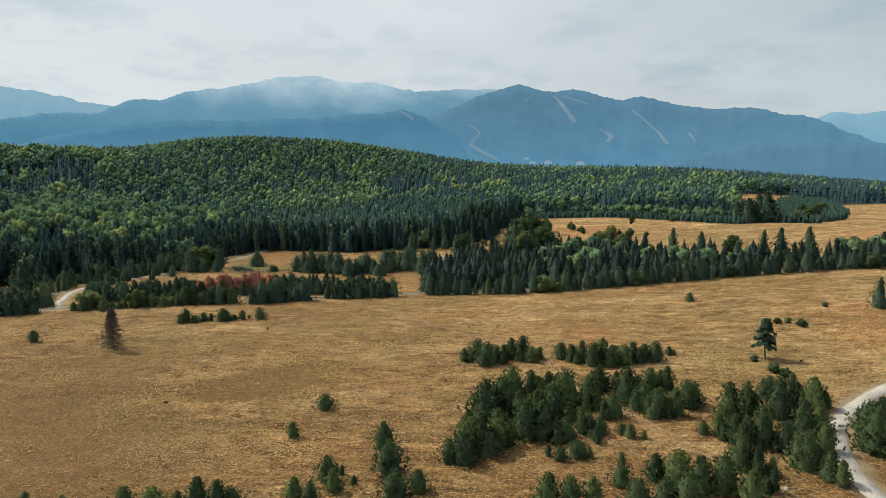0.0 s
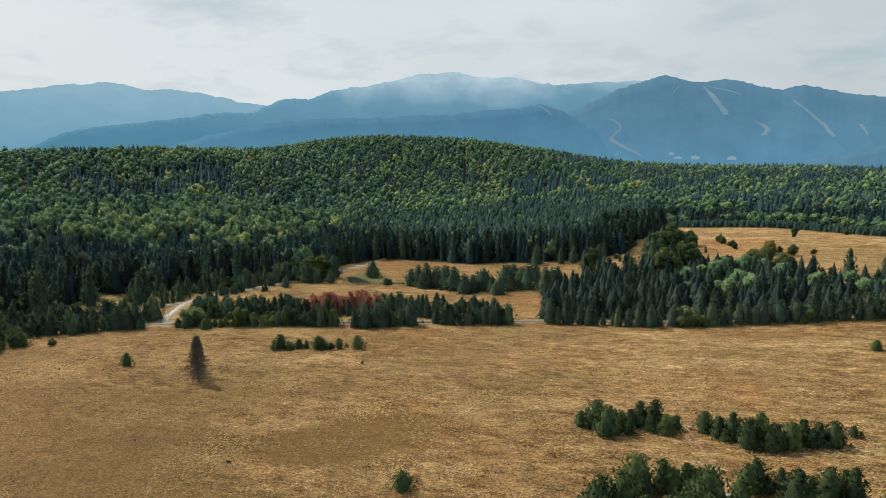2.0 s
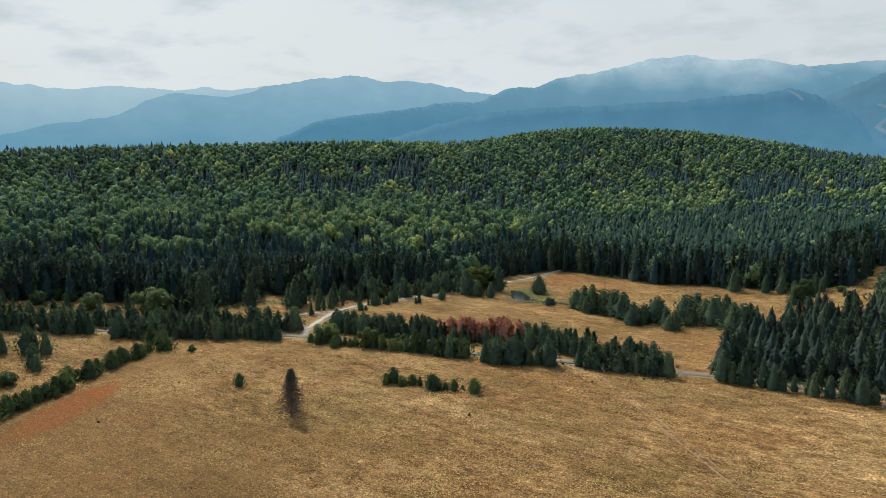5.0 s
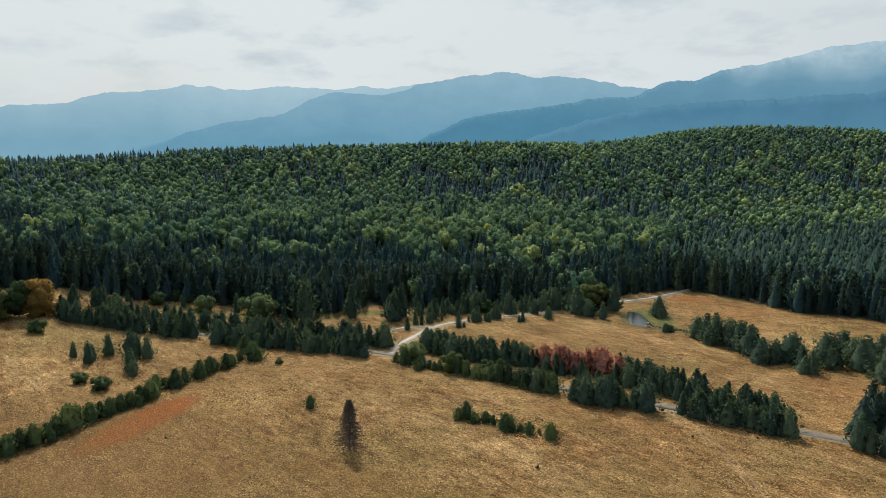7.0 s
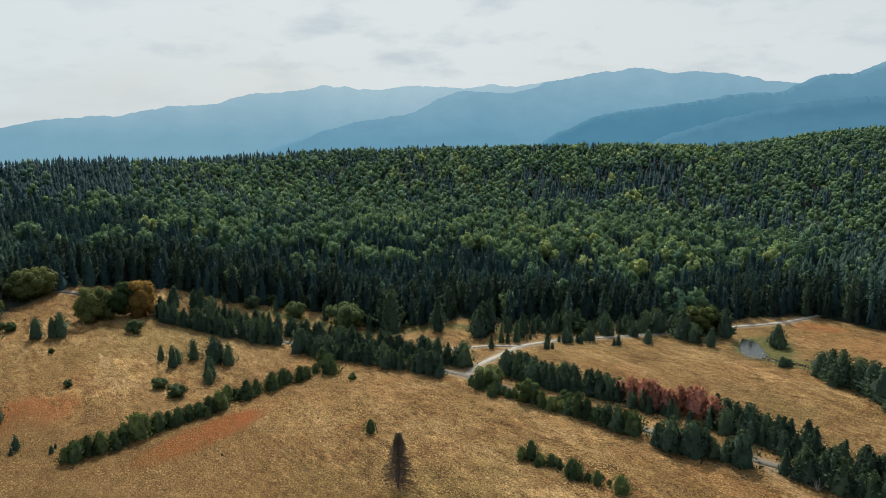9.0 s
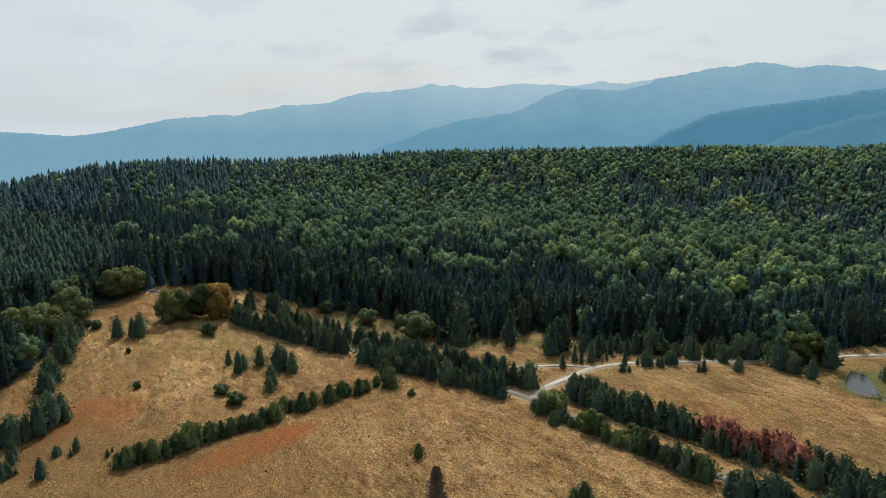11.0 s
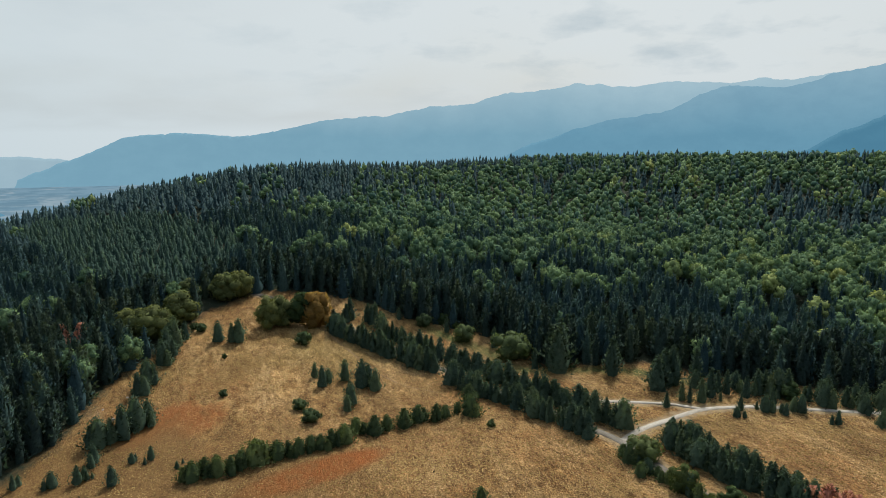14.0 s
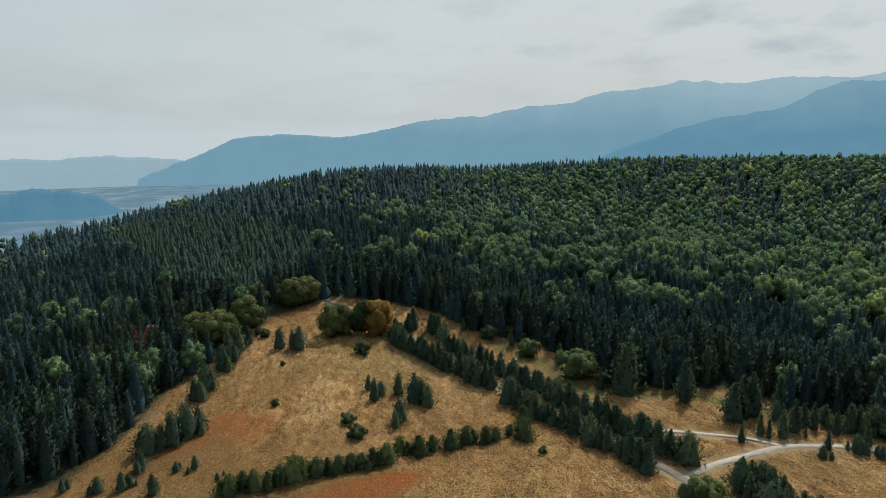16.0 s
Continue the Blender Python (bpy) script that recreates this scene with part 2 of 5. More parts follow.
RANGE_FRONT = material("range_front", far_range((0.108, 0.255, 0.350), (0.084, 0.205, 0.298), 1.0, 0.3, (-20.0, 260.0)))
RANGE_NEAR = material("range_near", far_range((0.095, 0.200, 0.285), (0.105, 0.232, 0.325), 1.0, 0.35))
# runs and resort walls glow as well, dimmed blue by painted-in haze
PISTE = material("hazy_ski_run_grass", far_range((0.20, 0.29, 0.34), (0.23, 0.31, 0.35), 1.0, 0.6))
PALE_ROOFS = material("hazy_white_walls", far_range((0.25, 0.35, 0.41), (0.25, 0.35, 0.41), 1.0, 0.0))


# fields and woods of the plain, haze mixed into their emission colour
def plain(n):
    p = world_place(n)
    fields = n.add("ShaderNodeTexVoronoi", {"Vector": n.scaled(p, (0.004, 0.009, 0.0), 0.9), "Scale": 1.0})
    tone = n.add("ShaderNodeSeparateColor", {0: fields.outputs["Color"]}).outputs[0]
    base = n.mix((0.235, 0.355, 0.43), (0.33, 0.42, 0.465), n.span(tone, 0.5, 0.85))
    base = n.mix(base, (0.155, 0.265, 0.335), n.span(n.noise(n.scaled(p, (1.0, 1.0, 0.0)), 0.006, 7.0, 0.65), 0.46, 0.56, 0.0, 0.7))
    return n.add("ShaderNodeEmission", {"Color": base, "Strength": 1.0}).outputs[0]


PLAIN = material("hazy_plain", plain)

# ---------- the lie of the land ----------
# mounds: east, north, spread, height
HILLS = [
    (-360, 920, 200, 12.4), (-760, 320, 200, -2.3), (240, 920, 200, 22.7), (-110, 310, 120, -10.6), (-760, 310, 120, -7.0), (440, 320, 200, 11.2),
    (-110, 700, 120, -8.4), (-110, 1090, 120, 20.8), (-500, 570, 120, 24.0), (-500, 180, 120, 19.8), (-240, -80, 120, -4.8), (-370, 1090, 120, 15.8),
    (-370, 700, 120, 29.5), (-500, 310, 120, -29.9), (-630, 310, 120, 21.9), (-560, 520, 200, 7.5), (-240, 960, 120, 17.7), (-630, 440, 120, 27.7),
    (-630, 180, 120, 35.6), (-370, 310, 120, 23.3), (-160, 1120, 200, 25.8), (240, 520, 200, 6.8), (440, 1120, 200, 11.8), (-370, 440, 120, -9.5),
    (-760, 180, 120, -21.9), (-370, 960, 120, 16.1), (-610, 640, 150, 4.0), (-560, 880, 150, 4.5),
]
SWELLS = [
    (130, 435, 60, -1.7), (-65, 240, 60, 4.0), (-260, 240, 60, -11.0), (-195, 370, 60, -4.5), (-65, 175, 60, -0.3), (-260, 175, 60, 3.3),
    (-130, 305, 60, 4.0), (-260, 435, 60, 8.6), (65, 435, 60, 3.7), (-195, 110, 60, -1.4),
]


def smooth(v, low, high):
    s = np.clip((v - low) / (high - low), 0, 1)
    return s * s * (3 - 2 * s)


def heading_of(x, y):
    return np.degrees(np.arctan2(-x, y - 150.0))


def brow(x, y):
    """How far out the hills reach, by heading, before the land falls to the plain."""
    h = heading_of(x, y)
    return np.interp(h, [-180, -60, 0, 30, 45, 70, 92, 100, 114, 150, 180], [700, 1250, 1250, 1150, 860, 760, 640, 590, 500, 520, 700])


def land(x, y):
    x, y = np.asarray(x, float), np.asarray(y, float)
    z = np.zeros_like(x)
    for mx, my, s, h in (*HILLS, *SWELLS):
        z = z + h * np.exp(-((x - mx) ** 2 + (y - my) ** 2) / (2 * s * s))
    far = np.hypot(x, y - 150.0)
    edge = brow(x, y)
    return z - 330.0 * smooth(far, edge, edge + 700.0)


def height(x, y):
    return float(land(x, y))


# the open land among the woods
MEADOW = np.array([
    (-150, -300), (-158, 60), (-164, 96), (-187, 104), (-224, 111), (-262, 130), (-288, 140), (-312, 166), (-296, 205), (-272, 228), (-258, 248), (-238, 262),
    (-214, 262), (-208, 282), (-203, 302), (-184, 315), (-170, 337), (-148, 364), (-135, 388), (-129, 408), (-114, 428), (-90, 428), (-56, 414), (-20, 412), (5, 408),
    (30, 420), (40, 468), (70, 532), (130, 518), (192, 454), (245, 450), (300, 560), (420, 640), (700, 640), (700, -300)], float)

NORTH = np.array([(-135, 395), (40, 400), (62, 520), (40, 640), (-60, 660), (-150, 560)], float)
GLADE = np.array([(232, 535), (262, 530), (352, 705), (290, 690)], float)
GROVE = np.array([(216, 452), (242, 441), (266, 458), (290, 494), (318, 556), (352, 640), (312, 640), (266, 560), (240, 500)], float)
PLANTATION = np.array([(-530, 20), (-516, 45), (-470, 108), (-408, 154), (-345, 158), (-318, 128), (-330, 92), (-420, 45), (-500, 10)], float)


def inside(poly, x, y):
    hit = np.zeros(np.shape(x), bool)
    for (ax, ay), (bx, by) in zip(poly, np.roll(poly, -1, axis=0)):
        crosses = (ay > y) != (by > y)
        with np.errstate(divide="ignore", invalid="ignore"):
            hit ^= crosses & (x < (bx - ax) * (y - ay) / (by - ay) + ax)
    return hit


def line_distance(line, x, y):
    best = np.full(np.shape(x), 1e9)
    for (ax, ay), (bx, by) in zip(line[:-1], line[1:]):
        t = np.clip(((x - ax) * (bx - ax) + (y - ay) * (by - ay)) / ((bx - ax) ** 2 + (by - ay) ** 2 + 1e-9), 0, 1)
        best = np.minimum(best, np.hypot(x - ax - t * (bx - ax), y - ay - t * (by - ay)))
    return best


def edge_distance(poly, x, y):
    return line_distance(np.vstack([poly, poly[:1]]), x, y)


def soft_noise(x, y, scale, seed):
    """Smooth value noise, about 0 to 1."""
    rng = np.random.RandomState(seed)
    table = rng.rand(64, 64)
    u, v = np.asarray(x) / scale, np.asarray(y) / scale
    i, j = np.floor(u).astype(int), np.floor(v).astype(int)
    f, g = u - i, v - j
    f, g = f * f * (3 - 2 * f), g * g * (3 - 2 * g)
    at = lambda a, b: table[a % 64, b % 64]
    return (at(i, j) * (1 - f) + at(i + 1, j) * f) * (1 - g) + (at(i, j + 1) * (1 - f) + at(i + 1, j + 1) * f) * g


def mesh_of(name, verts, faces, mat, smooth_shade=False, normals=None, **values):
    """A mesh from arrays of vertices and of triangles or quads, with values at its vertices."""
    me = bpy.data.meshes.new(name)
    verts, faces = np.asarray(verts, np.float32), np.asarray(faces, np.int32)
    me.vertices.add(len(verts))
    me.vertices.foreach_set("co", verts.ravel())
    k = faces.shape[1]
    me.loops.add(faces.size)
    me.loops.foreach_set("vertex_index", faces.ravel())
    me.polygons.add(len(faces))
    me.polygons.foreach_set("loop_start", np.arange(0, faces.size, k, dtype=np.int32))
    me.polygons.foreach_set("use_smooth", np.full(len(faces), smooth_shade))
    for key, v in values.items():
        me.attributes.new(key, "FLOAT", "POINT").data.foreach_set("value", np.asarray(v, np.float32))
    if normals is not None:
        me.attributes.new("custom_normal", "FLOAT_VECTOR", "POINT").data.foreach_set("vector", np.asarray(normals, np.float32).ravel())
    me.update(calc_edges=True)
    me.materials.append(mat)
    return me


def grid_faces(nu, nv):
    i, j = np.meshgrid(np.arange(nu - 1), np.arange(nv - 1), indexing="ij")
    a = (i * nv + j).ravel()
    return np.stack([a, a + nv, a + nv + 1, a + 1], 1)


def spread_lines(low, high, step, reach_low, reach_high, growth=1.13):
    mid = list(np.arange(low, high + 0.1, step))
    s, out = step, [mid[-1]]
    while out[-1] < reach_high:
        s *= growth
        out.append(out[-1] + min(s, 420))
    s, back = step, [mid[0]]
    while back[-1] > reach_low:
        s *= growth
        back.append(back[-1] - min(s, 420))
    return np.array(back[:0:-1] + mid + out[1:])


# ways over the land
ROAD = np.array([(-330, 138), (-300, 168), (-275, 190), (-246, 209), (-215, 227), (-178, 244), (-146, 255), (-125, 256), (-105, 258), (-88, 262), (-70, 267), (-53, 271.5), (-36, 275), (-19, 279), (-9, 281.3), (7, 281.5), (24, 280),
    (45, 281), (70, 283), (95, 287), (130, 291), (180, 296)], float)
LANE = np.array([(-145, 256), (-150.4, 265), (-153.8, 276), (-159.3, 292.5), (-157.2, 309), (-150, 328), (-143, 347), (-134, 372), (-127, 390), (-117, 410), (-112.5, 429), (-105, 450)], float)
SPUR = np.array([(-159.3, 292.5), (-165.5, 286.5), (-170, 277.3), (-173.6, 268.5), (-180, 252)], float)
BEND = np.array([(135, 168), (112, 158), (99, 150), (94, 146.3), (88, 141.5), (80.5, 134.1), (75.3, 127.2), (71.2, 118.4), (68.4, 109.6), (67.2, 100), (66, 85), (60, 60), (50, 20), (30, -40), (-10, -110), (-60, -190), (-90, -280)], float)
TRACK = np.array([(-54, 271), (-37, 262), (-25, 250), (-10, 231), (8, 210), (20, 198), (27, 186), (29.2, 170.5), (31, 155.6), (38, 141), (46.6, 121), (53, 107), (58, 92)], float)
FOOTPATH = np.array([(-285, 186), (-268, 187), (-252, 189.8), (-234, 195.6), (-216.5, 200.6), (-206, 206), (-196, 218)], float)
POND = np.array([(-117, 377), (-112, 378), (-108, 374), (-101, 366), (-96, 360), (-99, 356.5), (-104, 355.5), (-111, 364)], float)
STREAM = np.array([(-98, 359), (-92, 359), (-86, 360.5), (-78, 362), (-70, 361)], float)


def blob_over(x, y):
    """A soft-edged oval patch: centre, half lengths, turn."""

    def blob(cx, cy, a, b, turn):
        u, v = (x - cx) * math.cos(turn) + (y - cy) * math.sin(turn), -(x - cx) * math.sin(turn) + (y - cy) * math.cos(turn)
        return np.exp(-((u / a) ** 2 + (v / b) ** 2) ** 2)

    return blob


def grass_patches(x, y):
    """Where the grass is rust-red, brown, pale or darker."""
    blob = blob_over(x, y)
    rusty = np.maximum(blob(-151, 170, 24, 7, 1.95), 0.75 * blob(-191, 129, 20, 8, 2.6))
    rusty = np.maximum(rusty, 0.42 * blob(34, 130, 26, 8, 0.0))
    rusty = np.maximum(rusty, 0.55 * blob(-103.2, 412.5, 16, 9, 0.3))
    rusty = np.maximum(rusty, 0.6 * blob(-190, 140, 16, 10, 2.6))
    brown = 0.68 * smooth(-x, 15, 90) * smooth(-y, -235, -150) * smooth(x, -205, -165) + 0.3 * blob(-60, 112, 75, 26, -0.1) + 0.5 * blob(-185, 120, 50, 18, 2.8)
    pale = 0.75 * blob(-245, 172, 60, 34, 2.7) + 0.62 * smooth(x, -35, 35) * smooth(y, 125, 165) + 0.5 * blob(-62, 225, 30, 10, 0.7)
    olive = np.maximum(blob(-42, 167, 24, 13, 0.6), 0.55 * blob(-75, 190, 40, 10, 0.3)) + 0.5 * blob(62, 262, 30, 8, 0.1)
    olive = np.maximum(olive, 0.6 * blob(-225, 150, 26, 9, 2.6))
    return rusty, brown, pale, olive


def build_ground():
    xs = spread_lines(-330, 240, 3.0, -4900, 4900)
    ys = spread_lines(60, 480, 3.0, -4900, 4900)
    x, y = np.meshgrid(xs, ys, indexing="ij")
    z = land(x, y)
    hollow = np.minimum(edge_distance(POND, x, y), 50)
    wet_in = inside(POND, x, y)
    z = z - 0.9 * np.where(wet_in, 1, np.exp(-(hollow / 3.0) ** 2))
    z = z - 0.7 * np.exp(-(line_distance(STREAM, x, y) / 2.5) ** 2)
    open_land = inside(MEADOW, x, y)
    d = edge_distance(MEADOW, x, y)
    glade = inside(GLADE, x, y)
    open_land |= glade
    d = np.where(glade, edge_distance(GLADE, x, y), d)
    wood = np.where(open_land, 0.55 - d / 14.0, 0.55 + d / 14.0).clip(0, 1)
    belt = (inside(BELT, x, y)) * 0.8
    rusty, brown, pale, olive = grass_patches(x, y)
    blob = blob_over(x, y)
    wet = np.maximum(blob(-104, 370, 20, 13, 2.0), np.exp(-(line_distance(STREAM, x, y) / 7.0) ** 2))
    wet = np.maximum(wet, 0.75 * np.exp(-(line_distance(np.array([(-262, 232), (-236, 248), (-214, 250), (-200, 290), (-180, 306)], float), x, y) / 6.0) ** 2))
    off = line_distance(TRACK, x, y)
    worn = 0.35 * np.exp(-(off / 3.0) ** 2)
    for cx, cy, a, b in ((29.7, 156, 5, 3), (38, 141, 6, 3), (53, 107, 6, 4), (-205, 110, 12, 5)):
        worn = np.maximum(worn, 0.45 * blob(cx, cy, a, b, 0.4))
    for way, wide in ((ROAD, 2.2), (LANE, 2.6), (SPUR, 2.2), (BEND, 2.6)):
        worn = np.maximum(worn, 0.8 * np.exp(-(np.maximum(line_distance(way, x, y) - wide, 0) / 1.6) ** 2))
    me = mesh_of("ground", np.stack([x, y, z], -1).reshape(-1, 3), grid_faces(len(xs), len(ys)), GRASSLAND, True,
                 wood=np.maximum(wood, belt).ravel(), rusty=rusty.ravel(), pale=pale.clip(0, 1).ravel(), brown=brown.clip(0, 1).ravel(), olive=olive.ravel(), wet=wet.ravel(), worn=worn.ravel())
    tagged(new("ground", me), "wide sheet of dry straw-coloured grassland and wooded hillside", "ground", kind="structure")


# the wood belt that runs along the road to the east
BELT = np.array([(-8, 284), (15, 284), (40, 284), (64, 286), (98, 290), (130, 294), (172, 298), (235, 300), (235, 316), (190, 323), (152, 317), (132, 324), (114, 342), (96, 360), (66, 370), (38, 380), (14, 375), (-4, 338), (-10, 300)], float)
build_ground()


def smooth_line(points, step):
    p = np.asarray(points, float)
    s = np.r_[0, np.cumsum(np.hypot(*np.diff(p, axis=0).T))]
    u = np.arange(0, s[-1], step)
    q = np.stack([np.interp(u, s, p[:, k]) for k in (0, 1)], 1)
    for _ in range(6):
        q[1:-1] = (q[:-2] + 2 * q[1:-1] + q[2:]) / 4
    return q


def build_way(name, line, width, mat, lift, label, category):
    q = smooth_line(line, 1.5)
    t = np.gradient(q, axis=0)
    side = np.stack([-t[:, 1], t[:, 0]], 1) / np.hypot(*t.T)[:, None]
    rng = np.random.RandomState(len(q))
    rows = []
    for k in (-0.5, -0.46, 0.0, 0.46, 0.5):
        wobble = (rng.rand(len(q)) - 0.5) * (0.5 if abs(k) > 0.3 else 0.0)
        wobble = np.convolve(wobble, np.ones(3) / 3, "same")
        p = q + side * (k * width + wobble)[:, None]
        z = land(p[:, 0], p[:, 1]) + (lift + 0.06 * (1 - abs(k) * 2) if abs(k) < 0.48 else -0.15)
        rows.append(np.c_[p, z])
    v = np.stack(rows, 1).reshape(-1, 3)
    me = mesh_of(name, v, grid_faces(len(q), 5), mat, True)
    return tagged(new(name, me), label, category, kind="structure")


build_way("road", ROAD, 3.0, ASPHALT, 0.10, "narrow worn grey asphalt road along the tree rows", "road")
build_way("gravel_lane", LANE, 2.4, GRAVEL, 0.13, "pale gravel lane leading off the road", "lane")
build_way("gravel_spur", SPUR, 2.0, GRAVEL, 0.155, "narrow pale gravel side track meeting the lane", "lane")
build_way("gravel_bend", BEND, 3.4, GRAVEL, 0.12, "pale gravel road curving between young pines", "road")


def offset_line(line, off):
    q = smooth_line(line, 1.5)
    t = np.gradient(q, axis=0)
    return q + np.stack([-t[:, 1], t[:, 0]], 1) / np.hypot(*t.T)[:, None] * off


EARTH = material("bare_earth", gravel((0.17, 0.10, 0.045), (0.33, 0.215, 0.11)))
for off in (-0.8, 0.8):
    build_way("wheel_rut", offset_line(TRACK, off), 0.34, EARTH, 0.03, "narrow bare wheel rut worn into the dry grass", "track")
build_way("footpath", FOOTPATH, 0.4, EARTH, 0.03, "thin bare footpath over the upper meadow", "path")


def build_pond():
    bm = bmesh.new()
    c = POND.mean(0)
    ring = smooth_line(np.vstack([POND, POND[:1]]), 1.0)
    bm.faces.new([bm.verts.new((c[0] + (x - c[0]) * 1.0, c[1] + (y - c[1]) * 1.0, 0)) for x, y in ring[:-1]])
    bmesh.ops.triangulate(bm, faces=bm.faces[:])
    me = bpy.data.meshes.new("pond")
    bm.to_mesh(me)
    me.materials.append(WATER)
    ob = tagged(new("pond", me), "small still pond reflecting the pale sky", "pond", kind="structure")
    ob.location.z = min(height(x, y) for x, y in POND) - 0.45
    build_way("stream", STREAM, 2.0, WATER, -0.42, "shallow stream leaving the pond", "stream")


build_pond()

# ---------- the far mountains ----------
CENTRE = (0.0, 110.0)


def build_range(name, crest, radius, mat, label, foot=-360.0, depth=900.0, rough=14.0, seed=1, grown=1.0):
    """A mountain range: crest holds headings and heights of its summits and saddles."""
    crest = sorted(crest)
    hs, zs = np.array([c[0] for c in crest]), np.array([c[1] for c in crest], float)
    head = np.arange(hs[0], hs[-1], 0.16)
    top = 58.0 + (np.interp(head, hs, zs) - 58.0) * grown
    for _ in range(5):
        top[1:-1] = (top[:-2] + 2 * top[1:-1] + top[2:]) / 4
    ragged = 15 * (soft_noise(head * 10, head * 0, 9, seed) - 0.5) + 7 * (soft_noise(head * 10, head * 0, 2.1, seed + 1) - 0.5)
    rows = []
    steps = np.r_[np.linspace(0, 1, 22), 1.08, 1.3]
    for s in steps:
        r = radius - depth * (1 - s)
        if s <= 1:
            z = foot + (top - foot) * (0.30 * s + 0.70 * s ** 1.6)
            bend = head * 10 + 10 * soft_noise(np.full_like(head, s * 20), head * 4, 7, seed + 5)
            spur = soft_noise(bend, np.full_like(head, s * 14 + seed * 7), 17, seed + 2) + 0.5 * soft_noise(bend, np.full_like(head, s * 30), 6, seed + 3)
            z = z + rough * 14 * (spur - 0.75) * s * (1 - s) + ragged * max(0.0, s - 0.7) / 0.3
        else:
            z = foot + (top - foot) * (1 - (s - 1) * 3.2)
        a = np.radians(head)
        rows.append(np.stack([CENTRE[0] - r * np.sin(a), CENTRE[1] + r * np.cos(a), z], 1))
    v = np.stack(rows, 1).reshape(-1, 3)
    me = mesh_of(name, v, grid_faces(len(head), len(steps)), mat, True)
    tagged(new(name, me), label, "mountain range", kind="structure")
    return head, np.stack(rows, 1)[:, :22]


def on_slope(slope, heading, rise):
    """The place on a range's near slope seen under that heading and angle of rise."""
    head, rows = slope
    column = rows[int(np.clip(round((heading - head[0]) / 0.16), 0, len(head) - 1))]
    angle = np.degrees(np.arctan2(column[:, 2] - 52.0, np.hypot(column[:, 0], column[:, 1])))
    z = np.interp(rise, angle, column[:, 2])
    r = np.interp(rise, angle, np.hypot(column[:, 0], column[:, 1]))
    a = radians(heading)
    return np.array((-r * math.sin(a), r * math.cos(a), z)), np.array((math.cos(a), math.sin(a), 0.0)), np.array((math.sin(a), -math.cos(a), 0.35))


def build_run(slope, line, label="pale cleared ski run down the wooded mountain"):
    """A cleared run on a mountain: headings, angles of rise, widths in metres."""
    verts = []
    line = np.asarray(line, float)
    u = np.linspace(0, len(line) - 1, 4 * len(line))
    for h, e, w in zip(*(np.interp(u, np.arange(len(line)), line[:, k]) for k in range(3))):
        p, side, out = on_slope(slope, h, e)
        w = w * rng0.uniform(0.8, 1.2)
        verts += [p + out * 14 - side * w / 2, p + out * 22, p + out * 14 + side * w / 2]
    tagged(new("ski_run", mesh_of("ski_run", verts, grid_faces(len(u), 3), PISTE, True)), label, "ski run", "ski runs on the mountain")


rng0 = np.random.RandomState(5)


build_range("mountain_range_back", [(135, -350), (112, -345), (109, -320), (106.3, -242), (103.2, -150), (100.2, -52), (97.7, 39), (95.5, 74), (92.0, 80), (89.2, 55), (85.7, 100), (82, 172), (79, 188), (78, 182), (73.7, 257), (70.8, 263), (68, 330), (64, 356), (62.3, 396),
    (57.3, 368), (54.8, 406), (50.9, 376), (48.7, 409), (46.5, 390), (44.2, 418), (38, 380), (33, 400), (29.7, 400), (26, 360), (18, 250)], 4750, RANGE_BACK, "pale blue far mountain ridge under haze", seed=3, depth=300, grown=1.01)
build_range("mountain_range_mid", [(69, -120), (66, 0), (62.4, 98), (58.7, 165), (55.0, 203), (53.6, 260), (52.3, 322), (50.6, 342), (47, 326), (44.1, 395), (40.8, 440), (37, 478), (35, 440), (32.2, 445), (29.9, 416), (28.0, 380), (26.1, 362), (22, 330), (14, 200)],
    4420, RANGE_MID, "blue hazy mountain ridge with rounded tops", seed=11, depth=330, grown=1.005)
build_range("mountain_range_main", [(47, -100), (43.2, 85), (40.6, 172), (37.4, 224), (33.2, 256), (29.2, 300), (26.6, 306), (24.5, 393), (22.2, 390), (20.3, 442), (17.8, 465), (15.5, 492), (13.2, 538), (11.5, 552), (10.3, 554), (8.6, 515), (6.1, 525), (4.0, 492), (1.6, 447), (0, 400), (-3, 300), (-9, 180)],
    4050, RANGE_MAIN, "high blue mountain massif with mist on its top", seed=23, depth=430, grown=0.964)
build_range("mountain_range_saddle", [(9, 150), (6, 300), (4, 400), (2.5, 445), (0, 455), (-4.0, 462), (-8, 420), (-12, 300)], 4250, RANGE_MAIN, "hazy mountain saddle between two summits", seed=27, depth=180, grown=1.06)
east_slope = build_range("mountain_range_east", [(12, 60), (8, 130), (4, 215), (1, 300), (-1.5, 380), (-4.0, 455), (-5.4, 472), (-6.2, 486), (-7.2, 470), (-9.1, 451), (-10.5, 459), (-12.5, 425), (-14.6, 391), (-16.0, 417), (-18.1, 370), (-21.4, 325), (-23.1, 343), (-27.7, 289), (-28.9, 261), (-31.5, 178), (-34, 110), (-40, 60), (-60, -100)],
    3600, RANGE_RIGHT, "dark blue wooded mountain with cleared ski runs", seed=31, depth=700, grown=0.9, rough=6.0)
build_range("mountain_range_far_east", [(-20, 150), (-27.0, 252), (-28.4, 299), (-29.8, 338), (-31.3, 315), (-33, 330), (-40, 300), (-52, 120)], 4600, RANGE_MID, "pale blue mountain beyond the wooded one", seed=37)
